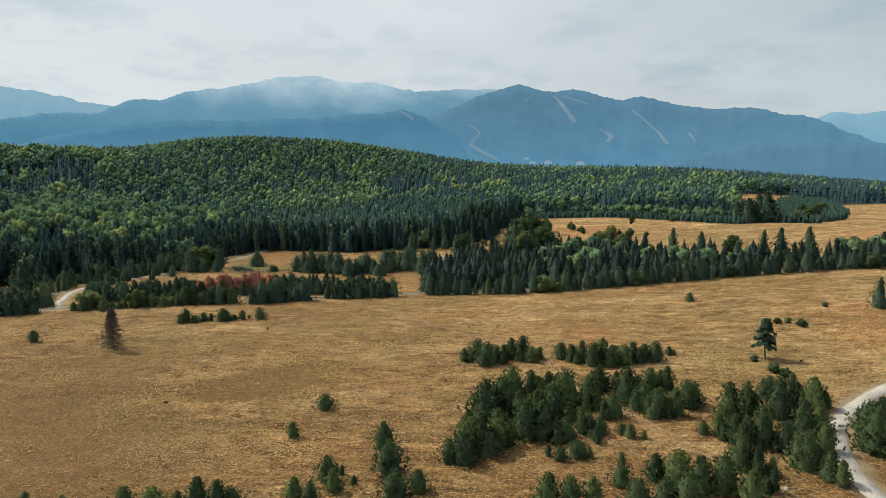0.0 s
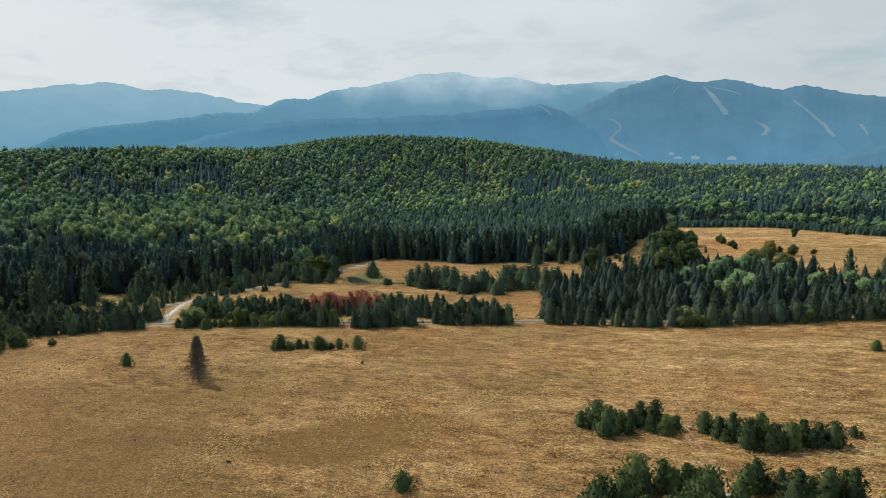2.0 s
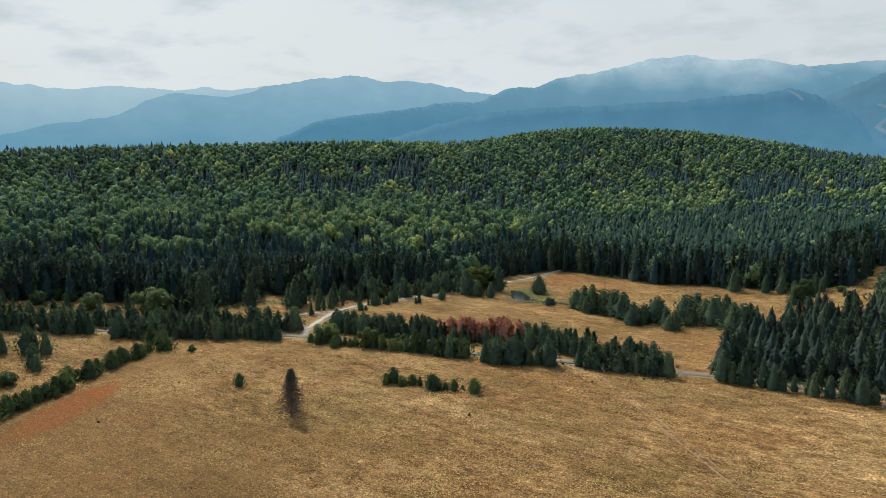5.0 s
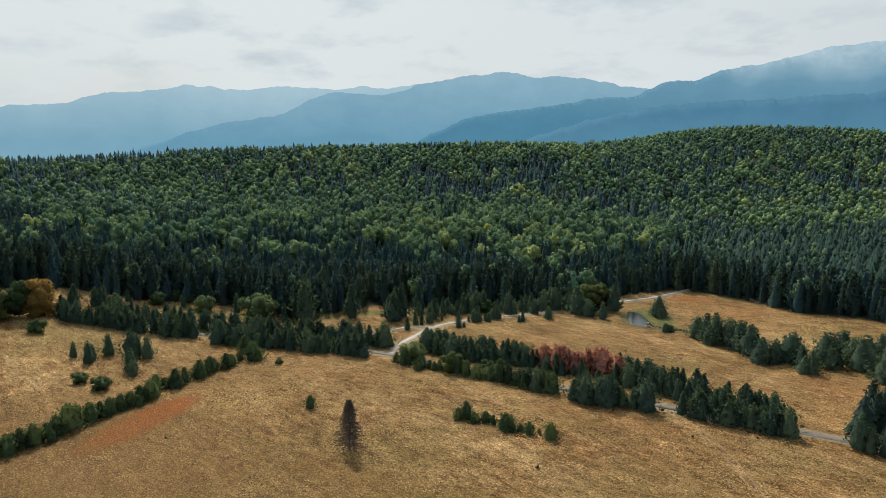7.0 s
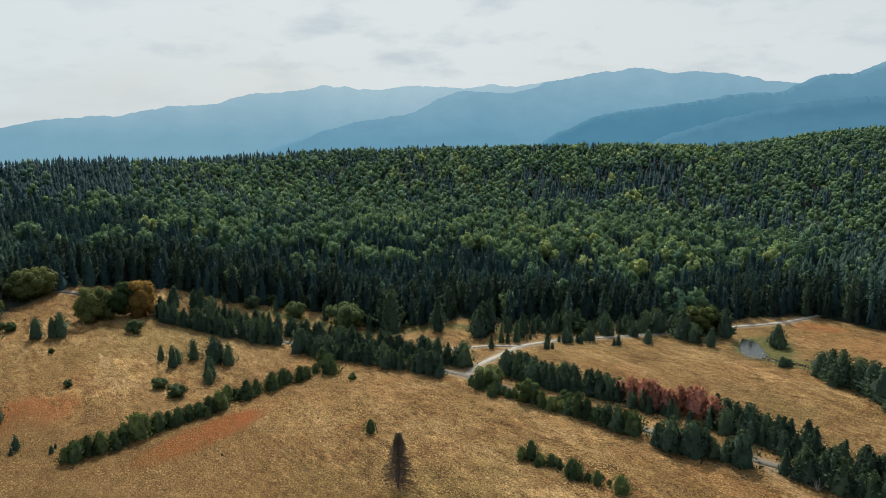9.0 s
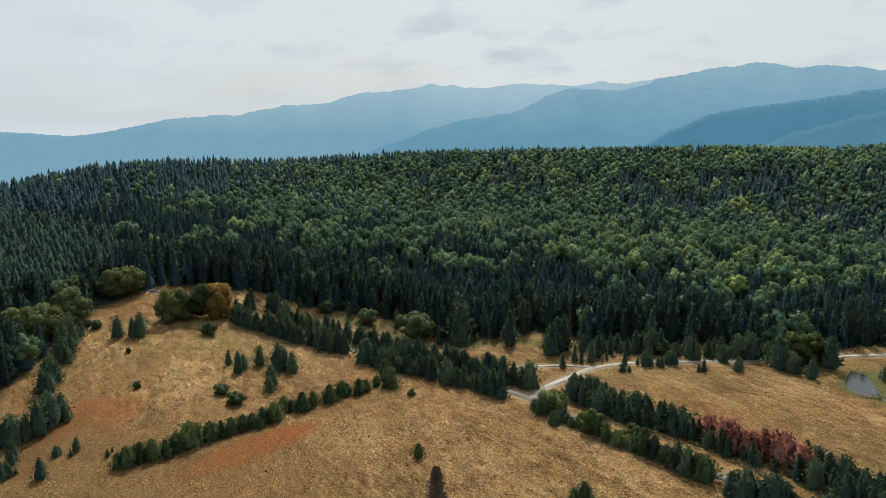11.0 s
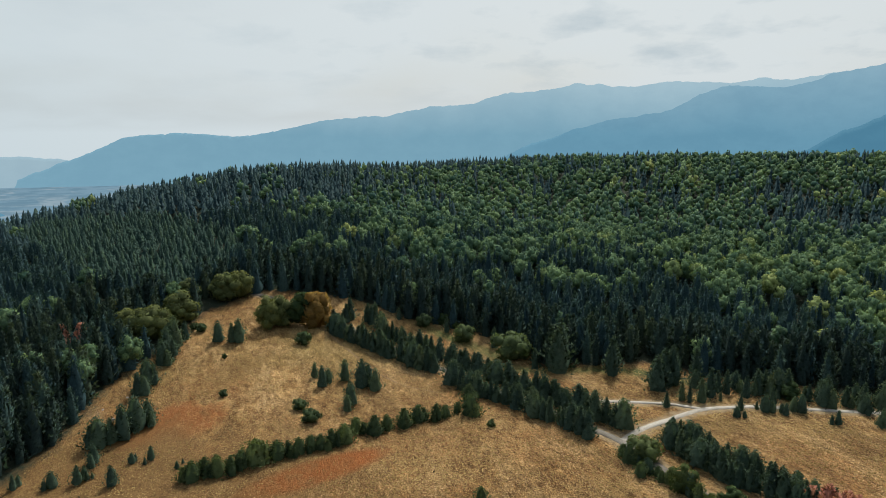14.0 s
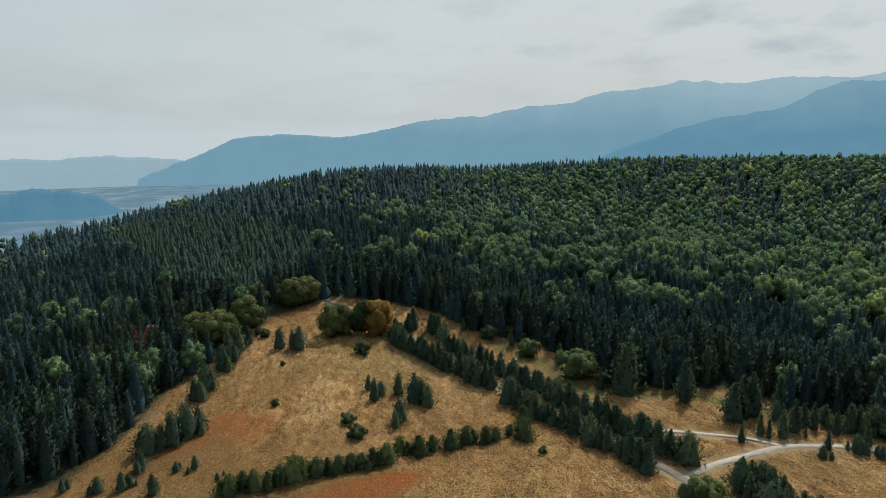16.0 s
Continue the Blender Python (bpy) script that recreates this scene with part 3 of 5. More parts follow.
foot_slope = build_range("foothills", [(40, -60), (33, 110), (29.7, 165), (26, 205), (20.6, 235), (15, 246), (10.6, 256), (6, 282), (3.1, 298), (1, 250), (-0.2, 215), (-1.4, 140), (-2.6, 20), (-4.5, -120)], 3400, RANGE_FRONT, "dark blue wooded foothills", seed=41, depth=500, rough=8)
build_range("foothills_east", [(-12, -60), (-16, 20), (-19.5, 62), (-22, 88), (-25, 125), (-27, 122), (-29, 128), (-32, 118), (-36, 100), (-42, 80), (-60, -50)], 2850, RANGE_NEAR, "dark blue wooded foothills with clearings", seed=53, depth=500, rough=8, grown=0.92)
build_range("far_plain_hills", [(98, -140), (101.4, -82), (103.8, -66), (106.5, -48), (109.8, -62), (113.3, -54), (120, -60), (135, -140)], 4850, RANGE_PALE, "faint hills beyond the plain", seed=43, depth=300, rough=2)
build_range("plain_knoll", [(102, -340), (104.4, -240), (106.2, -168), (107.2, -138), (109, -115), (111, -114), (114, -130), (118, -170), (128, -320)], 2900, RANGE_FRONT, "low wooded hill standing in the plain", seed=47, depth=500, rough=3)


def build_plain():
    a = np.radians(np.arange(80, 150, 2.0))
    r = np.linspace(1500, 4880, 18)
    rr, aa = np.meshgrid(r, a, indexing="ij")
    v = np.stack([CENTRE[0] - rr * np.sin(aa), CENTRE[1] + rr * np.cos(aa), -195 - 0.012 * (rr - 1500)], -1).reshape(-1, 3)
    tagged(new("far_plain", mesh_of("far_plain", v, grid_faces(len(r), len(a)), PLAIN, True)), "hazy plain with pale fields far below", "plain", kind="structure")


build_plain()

# ---------- trees ----------
def part(name, me, parent, label=""):
    ob = new(name, me)
    ob.parent = parent
    return tagged(ob, label) if label else ob


def trunk_mesh(name, top, thick, sides=6, lean=0.02, limbs=0, rng=None, mat=None):
    """A tapered trunk with a few limbs."""
    rng = rng or np.random.RandomState(1)
    verts, faces = [], []

    def tube(points, radii):
        base = len(verts)
        for p, r in zip(points, radii):
            for k in range(sides):
                a = 2 * math.pi * k / sides
                verts.append((p[0] + r * math.cos(a), p[1] + r * math.sin(a), p[2]))
        for i in range(len(points) - 1):
            for k in range(sides):
                b, c = base + i * sides, base + (i + 1) * sides
                faces.append((b + k, b + (k + 1) % sides, c + (k + 1) % sides, c + k))

    n = 6
    line = [(lean * top * math.sin(i), lean * top * math.cos(1.7 * i), -0.5 + (top + 0.5) * i / n) for i in range(n + 1)]
    tube(line, [thick * (1.25 - 1.1 * i / n) if i else thick * 1.5 for i in range(n + 1)])
    for k in range(limbs):
        z = top * rng.uniform(0.3, 0.85)
        a, reach = rng.uniform(0, 2 * math.pi), top * rng.uniform(0.12, 0.25)
        tip = (reach * math.cos(a), reach * math.sin(a), z + reach * rng.uniform(0.1, 0.7))
        tube([(0, 0, z), tuple((np.array((0, 0, z)) + tip) / 2 + (0, 0, 0.1)), tip], [thick * 0.35, thick * 0.22, thick * 0.08])
    return mesh_of(name, verts, faces, mat or BARK, True)


def unit(v):
    return v / np.maximum(np.linalg.norm(v, axis=-1, keepdims=True), 1e-9)


def sprays(at, out, size, rng, tilt=0.6, long=1.0, lift=0.0, lean=0.0):
    """Three-cornered sprays of leaves or needles at the given places, facing outward; returns vertices and faces."""
    n = len(at)
    d = unit(out + rng.normal(size=(n, 3)) * tilt)
    up = unit(np.cross(d, unit(rng.normal(size=(n, 3)))) + lift * np.array((0, 0, 1.0)))
    side = unit(np.cross(up, d))
    up = np.cross(d, side)
    if lean:
        w = (lean * rng.uniform(0.5, 1.3, n))[:, None]
        d, up = d * np.cos(w) - up * np.sin(w), up * np.cos(w) + d * np.sin(w)
    s = (size * rng.uniform(0.65, 1.35, n))[:, None]
    v = np.stack([at - side * s * 0.5 - up * s * 0.4 * long, at + side * s * 0.5 - up * s * 0.4 * long, at + up * s * 0.75 * long], 1)
    return v.reshape(-1, 3), np.arange(3 * n).reshape(-1, 3)


def core_shape(radius, tall, mid, level=0):
    v, f = SEED_BALL if level == 0 else ball(level)
    return v * (radius, radius, tall) + (0, 0, mid), f, v


def joined(parts):
    v, f, n, count = [], [], [], 0
    for pv, pf, pn in parts:
        v.append(pv)
        f.append(pf + count)
        n.append(pn)
        count += len(pv)
    return np.vstack(v), np.vstack(f), np.vstack(n)


def skirt_spruce(rng, tiers, sides, slim, full=0.85, bare=0.02):
    """A spruce of the closed forest, one metre high: ragged skirts of boughs one above the other."""
    parts = []
    for i in range(tiers):
        s = i / tiers
        base = bare + (0.93 - bare) * s
        tip = min(1.0, base + (1 - base) * 0.42 + 0.05) if i < tiers - 1 else 1.0
        a = 2 * math.pi * (np.arange(sides) + rng.uniform(-0.3, 0.3, sides)) / sides + i
        r = slim * (1 - s) ** full * rng.uniform(0.7, 1.25, sides) * np.where(np.arange(sides) % 2, 0.62, 1.0)
        z = base + np.where(np.arange(sides) % 2, 0.35, -0.1) * r + rng.uniform(-0.012, 0.012, sides)
        ring = np.stack([r * np.cos(a), r * np.sin(a), z], 1)
        v = np.vstack([ring, [(0, 0, tip)]])
        f = np.array([(k, (k + 1) % sides, sides) for k in range(sides)])
        n = np.vstack([np.stack([np.cos(a), np.sin(a), np.where(np.arange(sides) % 2, 0.7, 1.1) + rng.uniform(-0.2, 0.2, sides)], 1), [(0.2, 0, 1.0)]])
        parts.append((v, f, unit(n)))
    return joined(parts)


def leaf_cloud(rng, clumps, leaves, size, low=0.2, wide=0.42, squash=0.95, lump=0.40, heart=True, hollow=0.9):
    """A leafy crown one metre high: rounded clumps, each thick with sprays of leaves."""
    mid, up = (1 + low) / 2, (1 - low) / 2
    k = np.arange(clumps)
    z = 1 - 1.7 * (k + 0.35) / clumps
    ring = np.sqrt(np.maximum(0.05, 1 - z * z))
    a = 2.39996 * k + rng.uniform(-0.5, 0.5, clumps)
    q = rng.uniform(0.50, 0.78, clumps)
    centre = np.stack([wide * q * ring * np.cos(a), wide * q * ring * np.sin(a), mid + up * q * z * squash], 1)
    radius = lump * wide * rng.uniform(0.75, 1.3, clumps)
    pick = rng.randint(clumps, size=leaves)
    d = unit(rng.normal(size=(leaves, 3)) + 0.9 * unit(centre[pick] - (0, 0, mid)) + np.array((0, 0, 0.35)))
    at = centre[pick] + d * radius[pick][:, None] * rng.uniform(0.88, 1.10, leaves)[:, None]
    v, f = sprays(at, d, size, rng, 0.4, 1.1, 0.3, 0.4)
    n = unit(np.repeat(0.85 * d + 0.15 * unit(at - (0, 0, mid)), 3, axis=0) + rng.normal(size=(3 * leaves, 3)) * 0.10)
    bv, bf = SEED_BALL
    hearts = [(bv * r * hollow + c, bf, unit(bv + 0.3 * unit(c - (0, 0, mid)))) for c, r in zip(centre, radius)]
    return joined(([core_shape(wide * 0.6, up * 0.7, mid)] if heart else []) + [(v, f, n)] + hearts)


def pine_crown(rng, tufts, slim, full=0.6, low=0.02, size=0.085, needles=6):
    """A bushy pine one metre high: a closed heart, and round it many branch ends, each a burst of upward needles."""
    k = np.arange(tufts)
    s = ((k + rng.rand(tufts)) / tufts) ** 0.85
    a = 2.39996 * k + rng.uniform(-0.5, 0.5, tufts)
    turn = rng.uniform(0, 6.28, 3)

    def bulge(a, s):
        return 1 + 0.17 * np.sin(2 * a + 8 * s + turn[0]) + 0.14 * np.sin(3 * a - 13 * s + turn[1])

    def profile(s):
        return slim * (1 - s) ** full * (0.72 + 0.28 * np.minimum(1, s * 4.5))

    r = profile(s) * bulge(a, s) * rng.uniform(0.5, 1.16, tufts)
    centre = np.stack([r * np.cos(a), r * np.sin(a), low + (0.93 - low) * s], 1)
    grow = unit(np.stack([np.cos(a), np.sin(a), 0.75 + 1.0 * s], 1))
    reach = size * (1.12 - 0.30 * s) * rng.uniform(0.75, 1.3, tufts)
    pick = np.repeat(k, needles)
    m = len(pick)
    d = unit(rng.normal(size=(m, 3)) * 0.6 + grow[pick] + np.array((0, 0, 0.35)))
    side = unit(np.cross(d, rng.normal(size=(m, 3)))) * (reach[pick] * rng.uniform(0.18, 0.32, m))[:, None]
    root = centre[pick] + d * (reach[pick] * rng.uniform(-0.2, 0.2, m))[:, None]
    v = np.stack([root - side, root + side, centre[pick] + d * (reach[pick] * rng.uniform(0.8, 1.25, m))[:, None]], 1).reshape(-1, 3)
    n = unit(np.repeat(0.4 * d + 0.8 * grow[pick], 3, axis=0))
    rings, sides = np.array((0.0, 0.18, 0.42, 0.68, 0.9)), 6
    ca, cs = np.meshgrid(np.arange(sides) * math.pi / 3, rings)
    cr = 0.66 * profile(cs) * bulge(ca, cs)
    core = np.stack([cr * np.cos(ca), cr * np.sin(ca), low + (0.93 - low) * cs], -1).reshape(-1, 3)
    around = [(i * sides + j, i * sides + (j + 1) % sides, (i + 1) * sides + (j + 1) % sides, (i + 1) * sides + j) for i in range(len(rings) - 1) for j in range(sides)]
    cf = np.array([t for q in around for t in ((q[0], q[1], q[2]), (q[0], q[2], q[3]))])
    cn = unit(np.stack([np.cos(ca), np.sin(ca), 0.3 + 0 * ca], -1).reshape(-1, 3))
    return joined([(v, np.arange(3 * m).reshape(-1, 3), n), (core, cf, cn)])


def seed_ball():
    """A ball of twenty faces."""
    g = (1 + math.sqrt(5)) / 2
    v = np.array([(s, t * g, 0) for s in (-1, 1) for t in (-1, 1)] + [(0, s, t * g) for s in (-1, 1) for t in (-1, 1)] + [(t * g, 0, s) for s in (-1, 1) for t in (-1, 1)], float)
    bm = bmesh.new()
    for p in v / np.linalg.norm(v[0]):
        bm.verts.new(p)
    bmesh.ops.convex_hull(bm, input=bm.verts[:])
    bm.verts.index_update()
    out = np.array([p.co[:] for p in bm.verts]), np.array([[p.index for p in f.verts] for f in bm.faces])
    bm.free()
    return out


def ball(level):
    bm = bmesh.new()
    bmesh.ops.create_icosphere(bm, subdivisions=level + 1, radius=1.0)
    v = np.array([p.co[:] for p in bm.verts])
    f = np.array([[p.index for p in q.verts] for q in bm.faces])
    bm.free()
    return v, f


SEED_BALL = seed_ball()


def many(name, shapes, spots, mat, label, category):
    """One object of uncountable trees: spots are x, y, z, height, width, turn, tone, shape."""
    verts, faces, tones, normals, count = [], [], [], [], 0
    spots = np.asarray(spots)
    for k, (v, f, m) in enumerate(shapes):
        s = spots[spots[:, 7].astype(int) == k]
        if not len(s):
            continue
        c, n = np.cos(s[:, 5])[:, None], np.sin(s[:, 5])[:, None]
        x = (v[None, :, 0] * c - v[None, :, 1] * n) * s[:, 4][:, None] + s[:, 0][:, None]
        y = (v[None, :, 0] * n + v[None, :, 1] * c) * s[:, 4][:, None] + s[:, 1][:, None]
        z = v[None, :, 2] * s[:, 3][:, None] + s[:, 2][:, None]
        verts.append(np.stack([x, y, z], -1).reshape(-1, 3))
        normals.append(np.stack([m[None, :, 0] * c - m[None, :, 1] * n, m[None, :, 0] * n + m[None, :, 1] * c, np.repeat(m[None, :, 2], len(s), 0)], -1).reshape(-1, 3))
        faces.append((f[None] + (np.arange(len(s)) * len(v))[:, None, None]).reshape(-1, 3) + count)
        tones.append(np.repeat(s[:, 6], len(v)))
        count += len(s) * len(v)
    me = mesh_of(name, np.vstack(verts), np.vstack(faces), mat, True, np.vstack(normals), tone=np.concatenate(tones))
    return tagged(new(name, me), label, category, kind="stuff")


def build_forest():
    rng = np.random.RandomState(7)
    near_spruce = [pine_crown(rng, 56, q, f, 0.0, 0.08, 3) for q, f in ((0.24, 0.85), (0.27, 0.78), (0.30, 0.72))]
    edge_spruce = [pine_crown(rng, 100, q, f, 0.0, 0.06, 4) for q, f in ((0.21, 0.88), (0.25, 0.82), (0.28, 0.75))]
    edge_pine = [pine_crown(rng, 84, q, f, 0.03, 0.07, 5) for q, f in ((0.17, 0.78), (0.20, 0.66), (0.22, 0.58))]
    far_spruce = [skirt_spruce(rng, 4, 7, q, 0.75) for q in (0.22, 0.255, 0.29)]
    young = [skirt_spruce(rng, 5, 7, q, 0.7) for q in (0.28, 0.32, 0.36)]
    near_leaf = [leaf_cloud(rng, 10, 230, 0.050, wide=w, low=0.12, hollow=0.82) for w in (0.27, 0.31, 0.36)]
    far_leaf = [leaf_cloud(rng, 5, 22, 0.09, wide=w, low=0.15, lump=0.46, heart=False) for w in (0.26, 0.30, 0.35)]
    conifers, conifers_edge, conifers_far, broad, broad_far, pines, planted = [], [], [], [], [], [], []
    for step, zone in ((5.4, "near"), (7.0, "far"), (4.3, "young"), (7.4, "near leafy"), (9.0, "far leafy")):
        gx, gy = np.meshgrid(np.arange(-900, 720, step), np.arange(-140, 1480, step), indexing="ij")
        gx = gx + rng.uniform(-0.42, 0.42, gx.shape) * step
        gy = gy + rng.uniform(-0.42, 0.42, gy.shape) * step
        x, y = gx.ravel(), gy.ravel()
        far = np.hypot(x, y - 150)
        keep = (far < brow(x, y) + 30) & (x < 0.73 * y + 40) & (np.degrees(np.arctan2(10 - x, y - 170)) < 118)
        keep &= ~inside(MEADOW, x, y) & ~inside(GLADE, x, y) & ~inside(GROVE, x, y)
        x, y, far = x[keep], y[keep], far[keep]
        edge = edge_distance(MEADOW, x, y)
        low_wood = inside(PLANTATION, x, y) | inside(NORTH, x, y) & (edge > 30)
        keep = low_wood if zone == "young" else ~low_wood & ((far < 440) if "near" in zone else (far >= 440))
        for ax, ay in ROUND_SPOTS:
            keep &= (np.hypot(x - ax, y - ay) > 8) & (np.hypot(x - ax - 8, y - ay - 3) > 8)
        x, y, far, edge = x[keep], y[keep], far[keep], edge[keep]
        z = land(x, y)
        head = heading_of(x, y)
        ridge = brow(x, y) - far
        warmth = soft_noise(x, y, 70, 9)
        low_edge = 1 - 0.16 * smooth(head, 82, 95) * smooth(far, 300, 420)
        # where the beeches grow: not at the valley's edge, nor on the crest, nor on the western slope
        p = 0.72 * smooth(edge + 30 * (soft_noise(x, y, 25, 17) - 0.5), 34, 76) * (0.35 + 0.65 * smooth(ridge, 60, 200))
        p = p * np.where((x > -70) & (y > 380), 0.62, 1.0)
        blur = 70 * (soft_noise(x, y, 45, 31) - 0.5)
        p = p * (0.45 + 0.55 * np.maximum(smooth(x + blur, -350, -190), smooth(y + blur, 150, 300)))
        p = np.where((x < -240) & (y < 170), p * 0.3, p)
        p = np.where((head > 80) & (far > 380), p * 0.3, p)
        patch = soft_noise(x, y, 48, 5) * 0.5 + soft_noise(x, y, 19, 6) * 0.5
        leafy = patch + rng.uniform(-0.2, 0.2, len(x)) > 0.84 - 0.66 * p
        bright = np.exp(-(((x + 488) / 30) ** 2 + ((y - 35) / 20) ** 2)) > 0.4
        # broad bushes stand behind the low planting at the far meadow
        bushes = (x > 60) & (x < 215) & (y > 430) & (edge > 14) & (edge < 40) & (soft_noise(x, y, 14, 3) > 0.3)
        leafy |= bright | bushes
        for i in range(len(x)):
            tall = rng.uniform(0.74, 1.14)
            northeast = x[i] > 60 and 430 < y[i] < 640
            if northeast and edge[i] < 14:
                continue
            turn, tone = rng.uniform(0, 6.28), rng.rand()
            if "leafy" in zone:
                if not leafy[i] and rng.rand() > (0.05 if x[i] > -240 or y[i] > 170 else 0.012):
                    continue
                h = 15.0 * (0.15 + 0.85 * tall) * (0.55 if bushes[i] else 1.0)
                tone = np.clip(0.85 * rng.beta(0.75, 1.35) + 0.5 * (warmth[i] - 0.38) + 0.3 * bright[i], 0, 1)
                row = (x[i], y[i], z[i] - 0.5, h, h * rng.uniform(0.75, 1.15) * (1.3 if bushes[i] else 1.0), turn, tone, rng.randint(3))
                (broad if "near" in zone else broad_far).append(row)
                continue
            if zone == "young":
                h = 8.6 * rng.uniform(0.65, 1.15) if x[i] < -150 else 12.5 * rng.uniform(0.5, 1.3)
                if x[i] > -150 and rng.rand() < 0.07:
                    broad_far.append((x[i], y[i], z[i] - 0.5, 12.0, 12.0 * rng.uniform(0.7, 1.0), turn, 0.6 * tone, rng.randint(3)))
                    continue
                planted.append((x[i], y[i], z[i] - 0.3, h, h * rng.uniform(0.8, 1.25), turn, tone if x[i] < -150 else 0.55 * tone, rng.randint(3)))
                continue
            if leafy[i] and rng.rand() > 0.24:
                continue
            h = (16.5 if edge[i] < 30 else 13.0) * tall * (1.15 if rng.rand() < 0.12 else 1.0)
            if northeast:
                h = (8.0 + 7.0 * smooth(edge[i], 20, 120)) * tall
            h = h * low_edge[i]
            row = (x[i], y[i], z[i] + (-0.5 if edge[i] < 45 or leafy[i] else 1.5), h, h * rng.uniform(0.8, 1.25) / low_edge[i] ** 0.8, turn, tone, rng.randint(3))
            close = -340 < x[i] < -140 and 30 < y[i] < 140
            if zone == "far":
                conifers_far.append(row)
            elif edge[i] < (60 if close else 26):
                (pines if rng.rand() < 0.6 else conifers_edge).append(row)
            else:
                conifers.append(row)
    many("spruce_forest", near_spruce, conifers, SPRUCE, "dense dark green spruce forest along the meadow", "forest")
    many("spruce_forest_edge", edge_spruce, conifers_edge, SPRUCE, "tall dark spruces at the forest's edge", "forest")
    many("spruce_forest_far", far_spruce, conifers_far, SPRUCE, "dark spruce forest covering the hill", "forest")
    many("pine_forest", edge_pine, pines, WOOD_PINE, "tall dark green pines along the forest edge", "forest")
    many("young_conifer_planting", young, planted, YOUNG_WOOD, "dense planting of young green conifers on the slope", "forest")
    many("broadleaf_forest", near_leaf, broad, BROAD, "green and yellowish beech wood mixed with spruce", "forest")
    many("broadleaf_forest_far", far_leaf, broad_far, BROAD, "green beech wood on the hill's upper slope", "forest")
    # the low planting before the northern forest and the mixed grove east of the glade
    low, shapes = [], [skirt_spruce(rng, 4, 8, q, 0.5) for q in (0.40, 0.46)]
    gx, gy = np.meshgrid(np.arange(55, 400, 3.1), np.arange(430, 660, 3.1), indexing="ij")
    x, y = (gx + rng.uniform(-1.2, 1.2, gx.shape)).ravel(), (gy + rng.uniform(-1.2, 1.2, gy.shape)).ravel()
    edge = edge_distance(MEADOW, x, y)
    strip = ~inside(MEADOW, x, y) & (edge < 15) & (x > 62) & (x < 200)
    grove = inside(GROVE, x, y)
    for i in np.flatnonzero(strip | grove):
        h = rng.uniform(3.6, 5.4)
        low.append((x[i], y[i], height(x[i], y[i]) - 0.2, h, h * rng.uniform(0.9, 1.2), rng.uniform(0, 6.28), rng.rand(), rng.randint(2)))
    many("low_pine_planting", shapes, low, YOUNG_WOOD, "low dense planting of young pines beside the far meadow", "forest")


# where broad-crowned trees stand free at the forest edge
ROUND_SPOTS = [(-278.6, 129.9), (-264.9, 120.2), (-271.0, 110.4), (-302.2, 131.6), (-302.4, 147.8), (-305.1, 154.0)]
build_forest()


class Kind:
    """A kind of tree: built once with trunk and crown, then copied."""

    def __init__(self, name, crown, crown_mat, label, category="tree", trunk=(0.5, 0.02, 0)):
        self.name, self.label, self.category = name, label, category
        v, f, normals = crown
        self.crown = mesh_of(name + "_crown", v, f, crown_mat, True, normals)
        top, thick, limbs = trunk
        self.trunk = trunk_mesh(name + "_trunk", top, thick, limbs=limbs)

    def put(self, x, y, tall, wide=1.0, turn=0.0, group="", label=""):
        root = new(self.name)
        root.empty_display_size = 0.2
        part("trunk", self.trunk, root)
        part("crown", self.crown, root)
        root.matrix_basis = pose(x, y, height(x, y), 0, 0, math.degrees(turn)) @ Matrix.Diagonal((tall * wide, tall * wide, tall, 1))
        return tagged(root, label or self.label, self.category, group)


rng = np.random.RandomState(21)
YOUNG_PINES = [Kind("young_pine", pine_crown(rng, n, s, f, 0.0, 0.075, 5), PINE, "bushy young pine with dense green needles", trunk=(0.8, 0.022, 0)) for n, s, f in ((185, 0.48, 0.54), (170, 0.42, 0.62), (200, 0.58, 0.50), (185, 0.52, 0.64))]
HEDGE_PINES = [Kind("pine_tree", pine_crown(rng, n, s, f, size=0.065, needles=4), DARK_PINE, "dark green pine in a tree row beside the road", trunk=(0.85, 0.02, 0)) for n, s, f in ((125, 0.40, 0.66), (115, 0.34, 0.76), (130, 0.46, 0.60))]
SPRUCES = [Kind("spruce_tree", pine_crown(rng, 150, s, 0.85, 0.0, 0.065, 4), DARK_PINE, "dark green spruce with drooping boughs", trunk=(0.9, 0.018, 0)) for s in (0.25, 0.30, 0.36)]
ROUND = [Kind("broadleaf_tree", leaf_cloud(rng, 16, 1300, 0.042, wide=w, low=-0.2, hollow=0.75), LEAF, "round-crowned green broadleaf tree", trunk=(0.6, 0.028, 3)) for w in (0.34, 0.42)]
YELLOWING = [Kind("yellowing_tree", leaf_cloud(rng, 18, 1500, 0.042, wide=w, low=-0.3, hollow=0.75), YELLOW, "broadleaf tree turning yellow-green in autumn", trunk=(0.6, 0.028, 3)) for w in (0.38, 0.46)]
ORANGES = [Kind("orange_tree", leaf_cloud(rng, 18, 1500, 0.042, wide=0.44, low=-0.3, hollow=0.75), ORANGE, "broadleaf tree with orange autumn leaves", trunk=(0.6, 0.028, 3))]
REDS = [Kind("red_tree", pine_crown(rng, 95, w, 0.5, 0.06, 0.09), RED, "tree with dull red leaves in the tree row", trunk=(0.6, 0.022, 3)) for w in (0.30, 0.38)]
